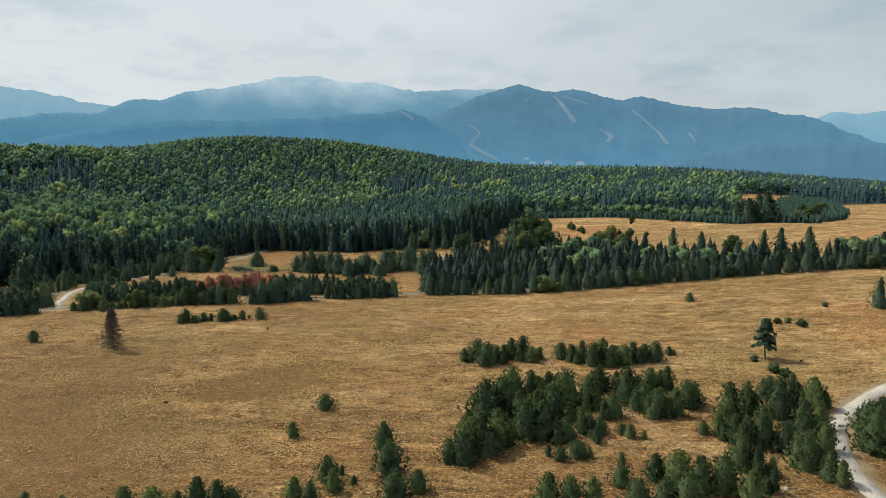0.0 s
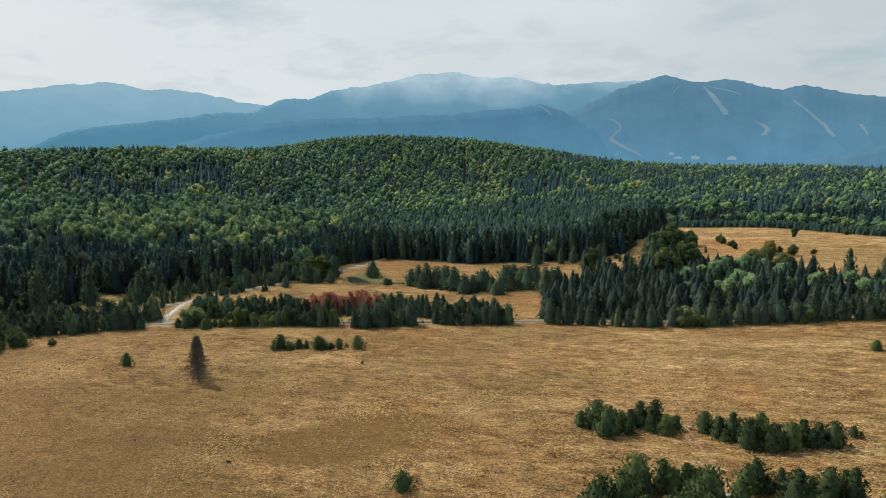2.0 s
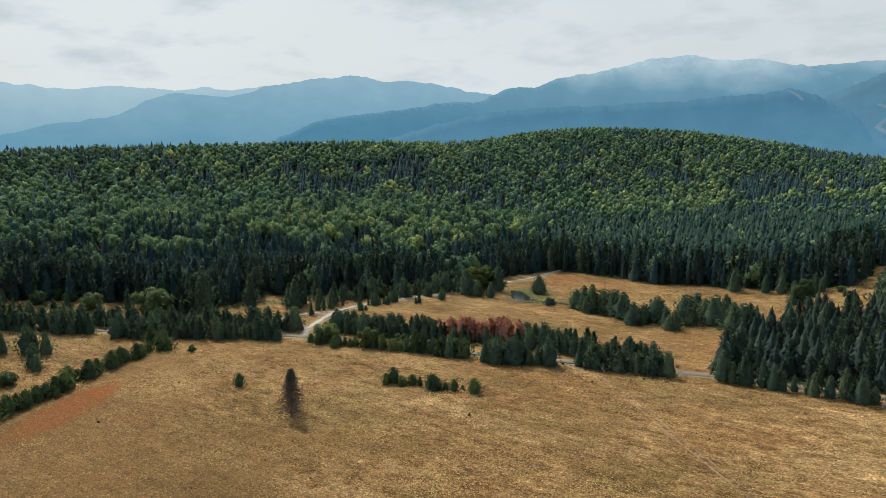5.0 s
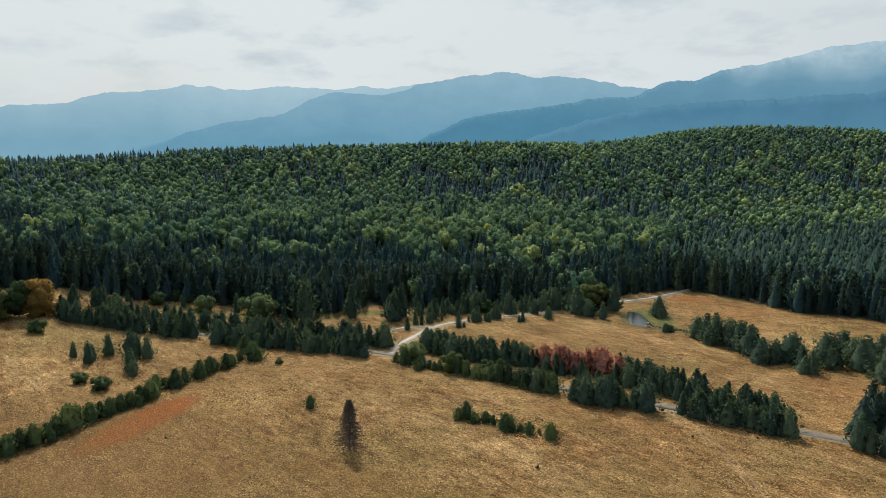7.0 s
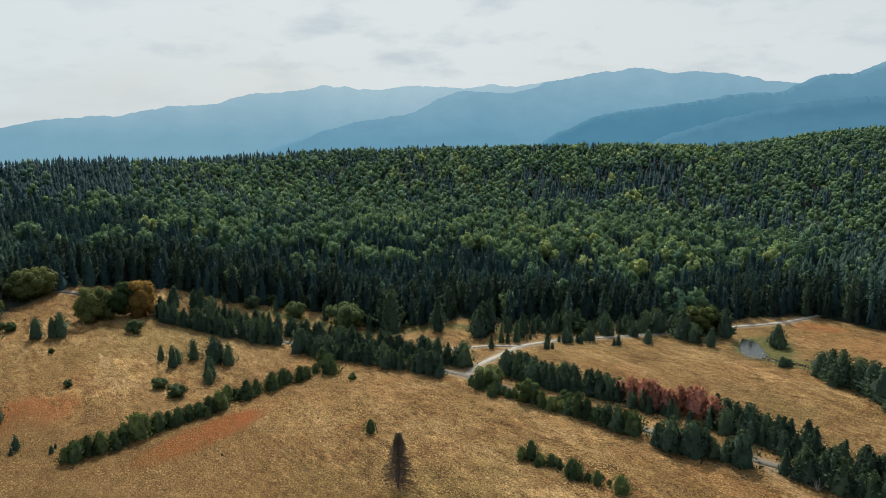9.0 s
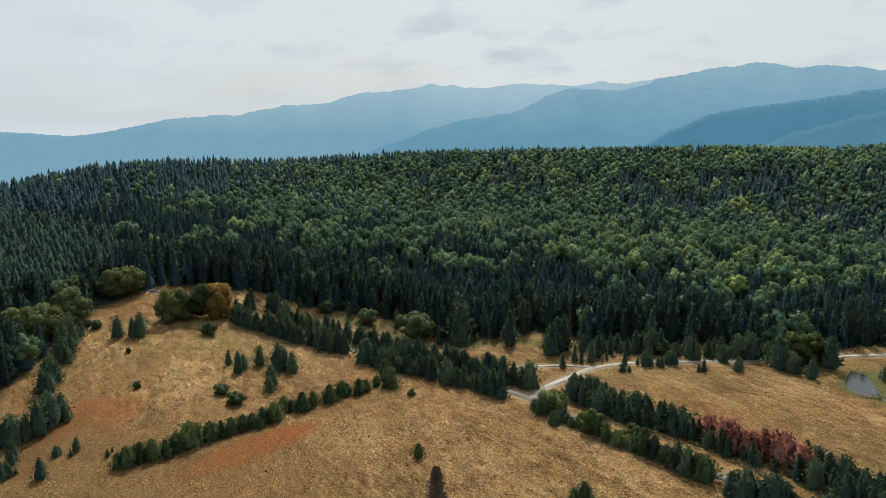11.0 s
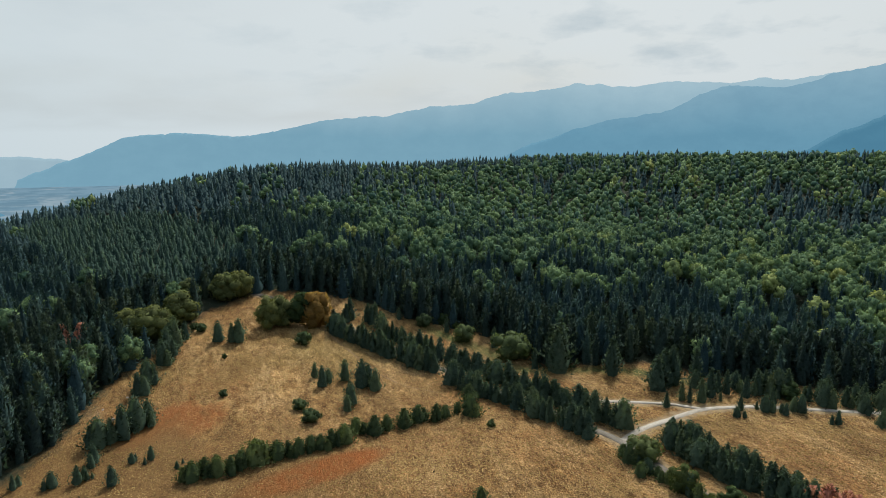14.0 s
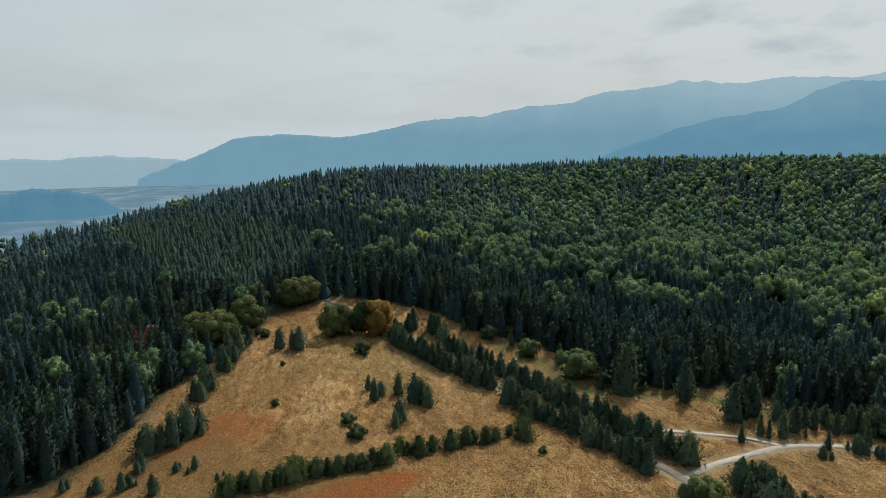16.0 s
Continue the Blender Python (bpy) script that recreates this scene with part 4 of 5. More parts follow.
SHRUBS = [Kind("shrub", leaf_cloud(rng, 9, 620, 0.075, wide=0.55, low=-0.3, hollow=0.75), m, l, "shrub", trunk=(0.4, 0.03, 2)) for m, l in ((PINE, "low dark green shrub in the dry grass"), (LEAF, "low green leafy shrub"))]


def scatter(kinds, spots, group, wide=1.0, fill=0, tall=1.0):
    """Trees at given places; fill: how many lesser ones crowd in round each."""
    for x, y, h in spots:
        h = h * tall * (rng.uniform(0.78, 1.2) if fill else 1.0)
        kinds[rng.randint(len(kinds))].put(x, y, h, wide * rng.uniform(0.88, 1.12), rng.uniform(0, 6.28), group)
        for q in range(fill):
            a, r = rng.uniform(0, 6.28), rng.uniform(1.2, 2.8)
            fx, fy = x + r * math.cos(a), y + r * math.sin(a)
            if line_distance(BEND, np.array([fx]), np.array([fy]))[0] < 4.2:
                continue
            kinds[rng.randint(len(kinds))].put(fx, fy, h * rng.uniform(0.5, 0.85), wide * rng.uniform(0.85, 1.15), rng.uniform(0, 6.28), group)


def tree_row(kinds, line, step, low, high, group, jitter=1.0, wide=1.25):
    """A row of trees of uneven height along a line."""
    for p in along(line, step, 0.0, jitter):
        h = rng.uniform(low, high) * 0.9
        kinds[rng.randint(len(kinds))].put(p[0], p[1], h, wide * rng.uniform(0.8, 1.25), rng.uniform(0, 6.28), group)


def along(line, step, side=0.0, jitter=1.0):
    p = smooth_line(line, step)
    t = np.gradient(p, axis=0)
    n = np.stack([-t[:, 1], t[:, 0]], 1) / np.hypot(*t.T)[:, None]
    return p + n * side + rng.uniform(-jitter, jitter, p.shape)


# young pines on the open grass
scatter(YOUNG_PINES, [(5.8, 180.3, 4.7), (9.4, 182.7, 6.3), (11.7, 177.3, 6.9), (14.5, 179.7, 7), (18.5, 182.1, 7.5), (21.6, 181.8, 7.5), (23.5, 179, 6.9), (26.1, 181.5, 5.5), (15.8, 177, 5.4)], "pine clump on the meadow", 1.15, 1, 0.78)
scatter(YOUNG_PINES, [(31.8, 181, 5.5), (33.9, 178.1, 6.1), (36.8, 177.9, 7.7), (38.9, 173.6, 7.5), (41.4, 174.9, 8.3), (43.9, 173.1, 7.5), (47.1, 174.3, 8.3), (49.9, 176.6, 7.6), (52.8, 176.3, 7.3), (55.6, 176, 6.1), (61, 181.7, 3.4)], "pine clump on the meadow", 1.15, 1, 0.78)
scatter(YOUNG_PINES, [(3.7, 117.1, 7.3), (6.9, 121.8, 8.7), (10.1, 122.9, 7.7), (5.1, 130, 8.1), (9, 138.9, 9.8), (12.8, 142, 9.4), (16, 138.5, 9.8), (19.5, 138.3, 10.3), (23, 138, 10.3), (25.3, 137.9, 9.1), (16, 128, 9.1), (19.2, 127.8, 9.1), (23.3, 126.2, 5.6), (10.7, 129.7, 8), (27.6, 131.6, 7), (15.5, 150.7, 9.2), (20.1, 152.3, 9.3), (24, 152, 9.3), (26.8, 146.3, 9)], "young pine thicket", 1.15, 2, 0.78)
scatter(YOUNG_PINES, [(36.2, 155.1, 7.4), (35.1, 137.3, 7.2), (31.3, 144.2, 7.6), (40.6, 147.1, 9.6), (42.8, 141.7, 9.3), (44.8, 138.2, 9.7), (48.2, 138, 9.1), (52.2, 142.7, 6.9), (51.5, 153.8, 7.4), (47.7, 154.1, 8.1), (40.1, 154.8, 6.7), (55.8, 147.7, 3.9), (30.3, 128.6, 4.6), (29.2, 125.9, 3.4), (35.9, 126.9, 3.9), (20.8, 117.5, 4.2), (24, 118.5, 4.2)], "young pine thicket", 1.15, 2, 0.78)
scatter(YOUNG_PINES, [(52.8, 127.2, 7.9), (58.4, 135.7, 8.9), (63.1, 138.5, 9.1), (54.3, 123.1, 8.2), (58.8, 121.6, 9.2), (61.7, 118.9, 9.5), (52.7, 110.3, 7.9), (68.5, 126.3, 9.5), (73.1, 128.8, 8.5), (68.4, 135, 10.1), (78.3, 140.7, 8), (77.1, 147.8, 7.7), (50.9, 112.6, 7.1), (62.1, 112, 8), (63.6, 107.8, 7.3), (64.3, 105.8, 5.7), (52.7, 104.3, 5.7), (72.3, 148.2, 6.5), (68.6, 118.6, 7.4)], "pine thicket beside the gravel road", 1.0, 2, 0.78)
scatter(YOUNG_PINES, [(77.4, 118.1, 9.4), (84.6, 128, 9), (78.4, 113.4, 10.1), (87.1, 125.1, 11), (80.9, 125.5, 7.8), (95.3, 139.4, 7.3)], "pine thicket beside the gravel road", 1.0, 2, 0.78)
scatter(YOUNG_PINES, [(-11.1, 125.3, 6.1), (-9.2, 114.2, 7.2), (-4, 106.7, 4.8), (-7.6, 104.9, 5.7), (-19.5, 111.4, 5.5), (-17.9, 107.2, 4.9), (-24, 105.5, 4.3), (-20.9, 103.5, 4.7), (-14.8, 109.5, 2.2), (-17.4, 113.5, 2.2), (-38.4, 102.3, 6.5), (-34.9, 101.3, 6.5), (-49.6, 101.8, 5.1), (-45.2, 101.6, 5.1), (-41.5, 102.4, 3.7), (-67.1, 105.1, 2.4), (-60.5, 103.9, 2.4), (-33, 102.1, 4.6)], "scattered young pines", 1.15, 0, 0.83)
scatter(YOUNG_PINES, [(16.2, 100.3, 7.3), (20, 102, 5.6), (23.4, 101.8, 5.5), (29.2, 107.3, 4.8), (30.4, 101.6, 5.1), (35.3, 109.1, 5.9), (38.3, 106.9, 7.7), (41.2, 104.8, 7.6), (44.8, 104.7, 7.6), (37.6, 99.5, 7.2), (31.4, 115.8, 2.6), (47.6, 100.9, 6.4), (34.7, 101.4, 5.5)], "scattered young pines", 1.15, 0, 0.83)
scatter(YOUNG_PINES, [(-155.3, 140.4, 6.8), (-156.7, 143.6, 8.3), (-156.3, 146.4, 6.1), (-157.4, 149.7, 6.9), (-159, 152.4, 7), (-159.9, 155.9, 8.6), (-160.2, 158, 7), (-161.4, 161.6, 7.1), (-162.2, 164.5, 7.1), (-163, 167.4, 7.2), (-163.8, 170.7, 6.4), (-164, 173.4, 6.8), (-164.9, 176.5, 7.3), (-166.3, 180.4, 7.4), (-171.8, 184.4, 5.4), (-169.5, 189.6, 7), (-171.5, 193.5, 6.4), (-172.3, 199, 6.5), (-175, 203.9, 6.9), (-174.8, 209.7, 5.9), (-177.1, 213.2, 4.9), (-180.2, 218.1, 3.6), (-186.3, 223.9, 8.3), (-176.5, 221.1, 8)], "row of young pines across the meadow", 1.2, 1, 0.8)
scatter(YOUNG_PINES, [(-86.5, 228.1, 5.8), (-84, 228.4, 4.3), (-80.9, 229.1, 5), (-78.6, 229.6, 4.9), (-74.6, 229.4, 5.3), (-73.2, 229.4, 5.2), (-70.9, 230.6, 3), (-68.2, 230.7, 5.1), (-66.6, 232.8, 2.2), (-62.7, 232, 5.3)], "short row of small pines", 1.2, 1, 0.72)
scatter(HEDGE_PINES, [(-216.5, 177.6, 6.5), (-208.3, 179.2, 8.8), (-211.8, 181.7, 6), (-212.7, 187.5, 9), (-206.2, 192.2, 11.8), (-207, 194.5, 9.5), (-202.5, 196.2, 9.3), (-192.3, 186.2, 8.9), (-187.6, 184.5, 6.5)], "group of pines on the upper meadow", 1.0, 0, 0.9)
scatter(HEDGE_PINES, [(-254.9, 145.1, 8.6), (-253.3, 150.1, 8.1), (-253.1, 152.7, 10)], "pines at the meadow's end")
scatter(YOUNG_PINES, [(-125.1, 206.3, 4.3), (-165.9, 224.4, 2.8)], "single pines on the meadow", 1.25, 0, 0.9)
scatter(SHRUBS, [(-191.6, 170.1, 4), (-182, 172.4, 4.9), (-206.5, 147.3, 2.7), (-238, 147.4, 2.1), (-248.9, 177.1, 5.9), (-165.7, 223.9, 2.4), (-266.7, 138.2, 4.2), (-270.1, 135.4, 3.3)], "shrubs on the meadow")
scatter(YOUNG_PINES, [(-25.8, 146.1, 4.0), (-29.5, 130.5, 3.8), (89.4, 246.2, 3.6)], "single pines on the meadow", 1.25, 0, 0.9)
scatter(SHRUBS, [(128.6, 228.6, 1.9), (103.6, 210, 2.1), (107.1, 210.1, 2.1), (108.8, 205.6, 2.8), (80.2, 173.2, 2.1), (80.8, 163.7, 3.1), (81.8, 160.1, 2.5)], "shrubs on the meadow")
scatter(YELLOWING, [(-278.6, 129.9, 17.5), (-264.9, 120.2, 17.1), (-271, 110.4, 14.1), (-302.2, 131.6, 14.4), (-302.4, 147.8, 16.3), (-305.1, 154, 15.9), (-298.7, 106.4, 10.2)], "yellowing trees at the forest edge", 1.15, 0, 0.86)
scatter(YELLOWING[:1] + ROUND, [(-266.1, 164.5, 14.7), (-268.4, 169.8, 13.9), (-268.5, 177.2, 15)], "autumn trees at the meadow's end", 1.05)
scatter(ORANGES, [(-267.6, 183.6, 15.9)], "autumn trees at the meadow's end", 1.1)
scatter(HEDGE_PINES, [(-162.7, 99, 4.5), (-161.3, 107.7, 4.8), (-161.4, 113.4, 6.1), (-162.8, 115.3, 3.4), (-158.2, 121.6, 6), (-181.6, 114.7, 10), (-182.7, 117.9, 10.1), (-183.9, 120.7, 11.9), (-189.6, 123.4, 12.2), (-192.7, 126.3, 10.6), (-169.7, 129.5, 4.8), (-169, 124.9, 3.8), (-162.8, 136.4, 2.5), (-172, 115.3, 6.4), (-252.4, 129.5, 13.4), (-244.9, 127.4, 13), (-260.1, 132.8, 9.2), (-237.5, 126.5, 10.6), (-221.8, 123.3, 12), (-213.7, 121.2, 10.6)], "pines along the forest edge", 1.15, 1, 0.85)
scatter(SHRUBS[1:], [(-106.1, 261.1, 4.5), (-267.8, 239.4, 5.0), (-262, 243, 3.5)], "green shrubs beside the tree rows", 1.1)
scatter(YELLOWING[:1], [(63.4, 110.9, 2.6)], "yellowing bush beside the gravel road", 1.3)

scatter(SPRUCES[2:], [(143.9, 224.1, 10.5)], "single spruce on the meadow", 1.2)
scatter(REDS, [(-258, 97, 12), (-262, 90, 11)], "red trees in the forest", 0.95)
scatter(HEDGE_PINES + ROUND[:1] + SPRUCES[1:], [(-171.7, 308.4, 7), (-168.9, 315.4, 6), (-166, 319.9, 9), (-163.2, 322.5, 8), (-161.2, 327.8, 9), (-156.8, 332.4, 7), (-154.8, 337.8, 9), (-150.9, 341.8, 8), (-148.7, 346.9, 10), (-145.3, 351.4, 9),
    (-142.1, 355.4, 10), (-138.4, 360.4, 9), (-131.9, 362.9, 12), (-128.7, 366.5, 12), (-127.6, 372.9, 11), (-176.6, 303.2, 9), (-164, 326, 9), (-152, 347, 8), (-172, 316, 8), (-146, 358, 10), (-133, 376, 11)], "small trees along the forest edge", 1.2, 1)
scatter(SPRUCES[1:], [(-197.3, 282.8, 15), (-182.2, 294.6, 14), (-183.6, 292.0, 11), (-210.5, 268.3, 20), (-207.5, 266, 18), (-178.9, 289.7, 13)], "tall spruces before the forest", 1.1)

scatter(SPRUCES, [(38.5, 387.3, 17), (46.5, 402.2, 18), (48.1, 378, 15), (152.4, 326.8, 13.5), (159.5, 324.7, 14.8), (171, 321.2, 15), (115.8, 346.3, 14), (128.7, 342.6, 12)], "tall spruces over the wood belt", 1.1)
scatter(ROUND, [(187.9, 316, 10), (143, 340, 10), (93.9, 361, 10), (84.5, 372, 10)], "round trees beside the far meadow", 1.2)
scatter(ROUND, [(232, 452, 6.5), (244, 462, 8), (252, 470, 9), (262, 486, 9), (272, 500, 8.5), (258, 498, 8), (281, 512, 8)], "round trees in the grove", 1.3)
scatter(SPRUCES[2:], [(204, 462, 17), (208, 468, 16), (200, 470, 14), (216, 462, 21), (219, 464, 18), (213, 467, 19)], "tall spruces beside the far meadow", 1.5)
scatter(YELLOWING, [(92.9, 386, 9), (99, 405, 8)], "yellowing trees over the wood belt")
scatter(SHRUBS, [(83.4, 450.7, 4.4), (86, 435, 3), (133.6, 488, 4.8), (160, 481, 3.9), (23.8, 408, 3.4)], "shrubs on the far meadow")

scatter(ROUND, [(64.9, 433.7, 7.6), (83.1, 442.3, 4.5), (86.2, 424.4, 3.7), (109.9, 405.8, 5.8), (120.9, 409.5, 2.9), (128.7, 471.9, 3.0), (105.7, 412.4, 4.1), (90.6, 405.7, 3.5)], "bushes on the far meadow", 1.2)
scatter(ORANGES, [(100.4, 410.6, 7.6)], "rusty bush on the far meadow", 1.1)

# spruces and small trees by the lane and the pond
scatter(SPRUCES, [(-163.9, 283.1, 5.6), (-155.2, 304.2, 5.9), (-154.6, 309.9, 3), (-165.3, 292.7, 6.2), (-164.7, 296.8, 8.8), (-163.8, 303.5, 3.5), (-201.4, 285.9, 14.2), (-182, 297.8, 15.2), (-180.8, 291.2, 11.3), (-180.6, 306.3, 13.3), (-169.1, 310.1, 9), (-156.4, 317.7, 6.9), (-167.6, 291.4, 7.1), (-168, 302.8, 10.7), (-164.5, 314.2, 8), (-165.6, 322.5, 9)], "trees beside the gravel lane")
scatter(SPRUCES + SHRUBS, [(-265.3, 230.3, 6.9), (-238.4, 252.5, 9.1), (-224.1, 254.4, 13.1), (-212.4, 259, 8.4), (-247.9, 242.6, 8.5), (-258.3, 238.3, 7.3), (-256.8, 260.8, 7.3), (-273.7, 220.9, 6)], "trees in the damp glade")
scatter(HEDGE_PINES, [(-102, 376, 11.4), (-100.2, 374.9, 8.8), (-104.2, 376.8, 7.6), (-87.2, 353.5, 4.2), (-117.4, 355.1, 7.5), (-124.8, 355.1, 10.1), (-131.2, 356.3, 12.9), (-122, 372.5, 13.1), (-129.5, 373, 12), (-133.9, 338, 5), (-138.3, 325.6, 5.3), (-149, 322, 7.4), (-144.4, 342.6, 7.7), (-152.2, 334.3, 10.2), (-152.4, 311.2, 6), (-150.8, 299.2, 4.7), (-148.2, 315.3, 3.9)], "trees round the pond", 1.2, 1)
scatter(HEDGE_PINES, [(-75.5, 353.4, 10.6), (-71.5, 351.7, 10.6), (-66.8, 348.9, 11.7), (-62.4, 350.1, 11.7), (-57.3, 347.5, 10.8), (-52.5, 343.5, 11.3), (-46.2, 335.2, 11), (-42.8, 338.5, 9.8), (-38.8, 343, 11.1), (-34.3, 338.1, 9.7), (-30, 333.3, 8.3), (-28.3, 344.9, 12.3), (-26.3, 356.5, 12.7), (-22, 351.3, 12.4), (-17.9, 346.2, 11), (-16.1, 362.8, 10.2), (-10, 336.6, 10.6), (-6.7, 336.9, 12.9), (-4.6, 337.2, 12.8), (-88.2, 352.5, 4.3)], "grove beyond the road", 1.5, 1)
scatter(ROUND + HEDGE_PINES, [(-18.3, 405.2, 11.5), (-25.8, 415.5, 8.9), (-5.4, 403.8, 9), (1.2, 403, 9.8), (7, 384.5, 10.6), (10.7, 384.2, 11.8), (14.2, 397.7, 10.9), (16.7, 407.2, 7), (-4.9, 365.2, 4.6), (20.9, 370.6, 5.5), (25.1, 400, 3.8)], "trees below the forest")
scatter(SPRUCES + ROUND, [(40, 382, 17.7), (44.6, 398.3, 15.8), (49.8, 404, 18.6), (54.5, 416.5, 16.4), (53.3, 381.7, 12.4), (57, 376.6, 13.4), (65.7, 438.7, 9.2), (84.2, 452.7, 5.2), (86.9, 432.9, 3.9), (69.7, 414.1, 3.7), (38.3, 393, 13.1), (43.9, 362.1, 14.2)], "trees on the far meadow", 1.1)
scatter(SHRUBS + YOUNG_PINES, [(-124.3, 248.6, 4.2), (-113.9, 253.4, 7.5), (-131.9, 254.2, 7.9), (-132.2, 250, 5.8)], "bushes beside the road")

# tree rows on both sides of the road
WEST, EAST = "western tree row", "eastern tree row"
CONIFERS = HEDGE_PINES + SPRUCES + SPRUCES[1:]
tree_row(CONIFERS, [(-275, 200), (-262, 189), (-250, 197), (-238, 206), (-228, 212), (-216, 221.5)], 2.04, 6, 11.5, WEST, 1.3)
tree_row(CONIFERS, [(-272, 208), (-255, 211), (-240, 220), (-226, 229), (-212, 236)], 2.21, 6, 11, WEST, 1.3)
tree_row(CONIFERS, [(-205, 224), (-191, 229), (-182, 236), (-170, 241), (-158, 246), (-149, 248)], 1.70, 5, 11, WEST, 1.2)
tree_row(CONIFERS, [(-208, 238), (-190, 245), (-176, 251), (-162, 257), (-153, 261)], 1.70, 6, 11.5, WEST, 1.2)
tree_row(CONIFERS, [(-140, 266), (-125, 267), (-113, 269), (-105, 273), (-95, 277)], 1.53, 5, 10, EAST, 1.2)
tree_row(CONIFERS, [(-139, 271), (-122, 273), (-108, 277), (-97, 281)], 1.87, 5, 9, EAST, 1.2)
tree_row(REDS, [(-98, 277), (-88, 279), (-80, 282), (-71, 284)], 2.21, 7, 11, "red trees in the row", 1.3)
tree_row(CONIFERS, [(-92, 275), (-84, 276), (-75, 279)], 2.55, 4, 8, EAST, 1.2)
tree_row(CONIFERS, [(-74, 285), (-62, 286), (-53, 287), (-43, 284), (-34, 284), (-24, 284)], 1.61, 5, 10, EAST, 1.3)
tree_row(CONIFERS, [(-72, 280), (-60, 281), (-48, 280), (-36, 279.5), (-25, 281)], 2.04, 5, 9, EAST, 1.0)
tree_row(HEDGE_PINES + YOUNG_PINES, [(-114, 253.5), (-101, 255.5), (-90, 258), (-80, 259)], 1.95, 4, 8.5, EAST, 0.7)
tree_row(HEDGE_PINES + YOUNG_PINES, [(-136, 250.5), (-128, 251.5), (-117, 252.8)], 2.2, 2.5, 5.5, EAST, 0.7)
tree_row(HEDGE_PINES, [(-73, 257.5), (-66, 261), (-60, 264), (-54, 266.5)], 1.70, 6, 10.5, EAST, 0.9, 1.35)
tree_row(CONIFERS, [(-45, 270), (-38, 271), (-31, 273), (-25, 272), (-19, 275)], 1.61, 6, 11, EAST, 0.9)

# the mixed wood belt east of the gap in the rows
spots = []
for gx in np.arange(-10, 236, 5.0):
    for gy in np.arange(276, 392, 5.4):
        x, y = gx + rng.uniform(-2.2, 2.2), gy + rng.uniform(-2.2, 2.2)
        if inside(BELT, np.array([x]), np.array([y]))[0] and line_distance(ROAD, np.array([x]), np.array([y]))[0] > 3.4:
            spots.append((x, y))
belt_shapes = [pine_crown(rng, 70, 0.29, 0.6, size=0.09, needles=5), pine_crown(rng, 66, 0.24, 0.68, size=0.09, needles=5), skirt_spruce(rng, 12, 12, 0.24, 0.8), skirt_spruce(rng, 12, 12, 0.28, 0.75)]
belt_leaf = [leaf_cloud(rng, 14, 520, 0.062, low=-0.05, wide=w) for w in (0.36, 0.44)]
belt_dark, belt_green = [], []
for x, y in spots:
    h = rng.uniform(5.5, 12.0) * (1.0 - 0.1 * smooth(y, 310, 360))
    if y < 305 or x < 45 or rng.rand() < 0.8:
        belt_dark.append((x, y, height(x, y), h, h * rng.uniform(1.0, 1.35), rng.uniform(0, 6.28), rng.rand(), rng.randint(4)))
    else:
        belt_green.append((x, y, height(x, y), h * 0.9, h * rng.uniform(0.9, 1.3), rng.uniform(0, 6.28), 0.25 + 0.5 * rng.rand(), rng.randint(2)))
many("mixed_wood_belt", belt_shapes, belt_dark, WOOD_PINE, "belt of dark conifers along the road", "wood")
many("broadleaf_belt", belt_leaf, belt_green, BROAD, "green broadleaf trees among the conifer belt", "wood")
for p in along([(-6, 277.5), (4, 277), (18, 275.5), (32, 275), (50, 276), (70, 279), (98, 283), (130, 287), (172, 291), (200, 292)], 2.8, 0.0, 1.0):
    (HEDGE_PINES * 2 + SPRUCES + SHRUBS[:1])[rng.randint(10)].put(p[0], p[1], rng.uniform(4.5, 10), 1.1, rng.uniform(0, 6.28), "mixed wood belt")



# ---------- single things ----------
def build_dead_tree(x, y, tall):
    """A dead spruce: bare leader and drooping grey branches with fine twigs."""
    r = np.random.RandomState(77)
    root = new("dead_tree")
    tagged(root, "dead grey spruce with bare drooping twigs on the meadow", "tree")
    part("trunk", trunk_mesh("dead_trunk", 1.0, 0.016, limbs=0), root)
    verts, faces = [], []
    for k in range(432):
        if k and k % 18 == 0:
            part("branch", mesh_of("dead_branch", verts, faces, BARE), root)
            verts, faces = [], []
        s = (k / 432) ** 0.8
        z = 0.03 + 0.93 * s
        reach = 0.245 * (1 - s) ** 0.9 * r.uniform(0.35, 1.15) + 0.012
        a = 2.39996 * k + r.uniform(-0.4, 0.4)
        d = np.array((math.cos(a), math.sin(a), r.uniform(-0.25, 0.12)))
        side = np.array((-math.sin(a), math.cos(a), 0.0))
        tip = np.array((0, 0, z)) + d * reach
        b = len(verts)
        w = 0.006
        verts += [(0, 0, z + w), (0, 0, z - w), tuple(tip + (0, 0, -0.02 * (1 - s)))]
        faces.append((b, b + 1, b + 2))
        for q in range(6):
            t = r.uniform(0.3, 1.0)
            p = np.array((0, 0, z)) + d * reach * t
            e = p + side * r.uniform(-1, 1) * 0.045 + d * 0.03 + np.array((0, 0, r.uniform(-0.07, 0.02)))
            b = len(verts)
            verts += [tuple(p + (0, 0, 0.006)), tuple(p - (0, 0, 0.006)), tuple(e)]
            faces.append((b, b + 1, b + 2))
    part("branch", mesh_of("dead_branch", verts, faces, BARE), root)
    root.matrix_basis = pose(x, y, height(x, y)) @ Matrix.Diagonal((tall * 1.5, tall * 1.5, tall, 1))


build_dead_tree(-96.0, 196.0, 13.0)


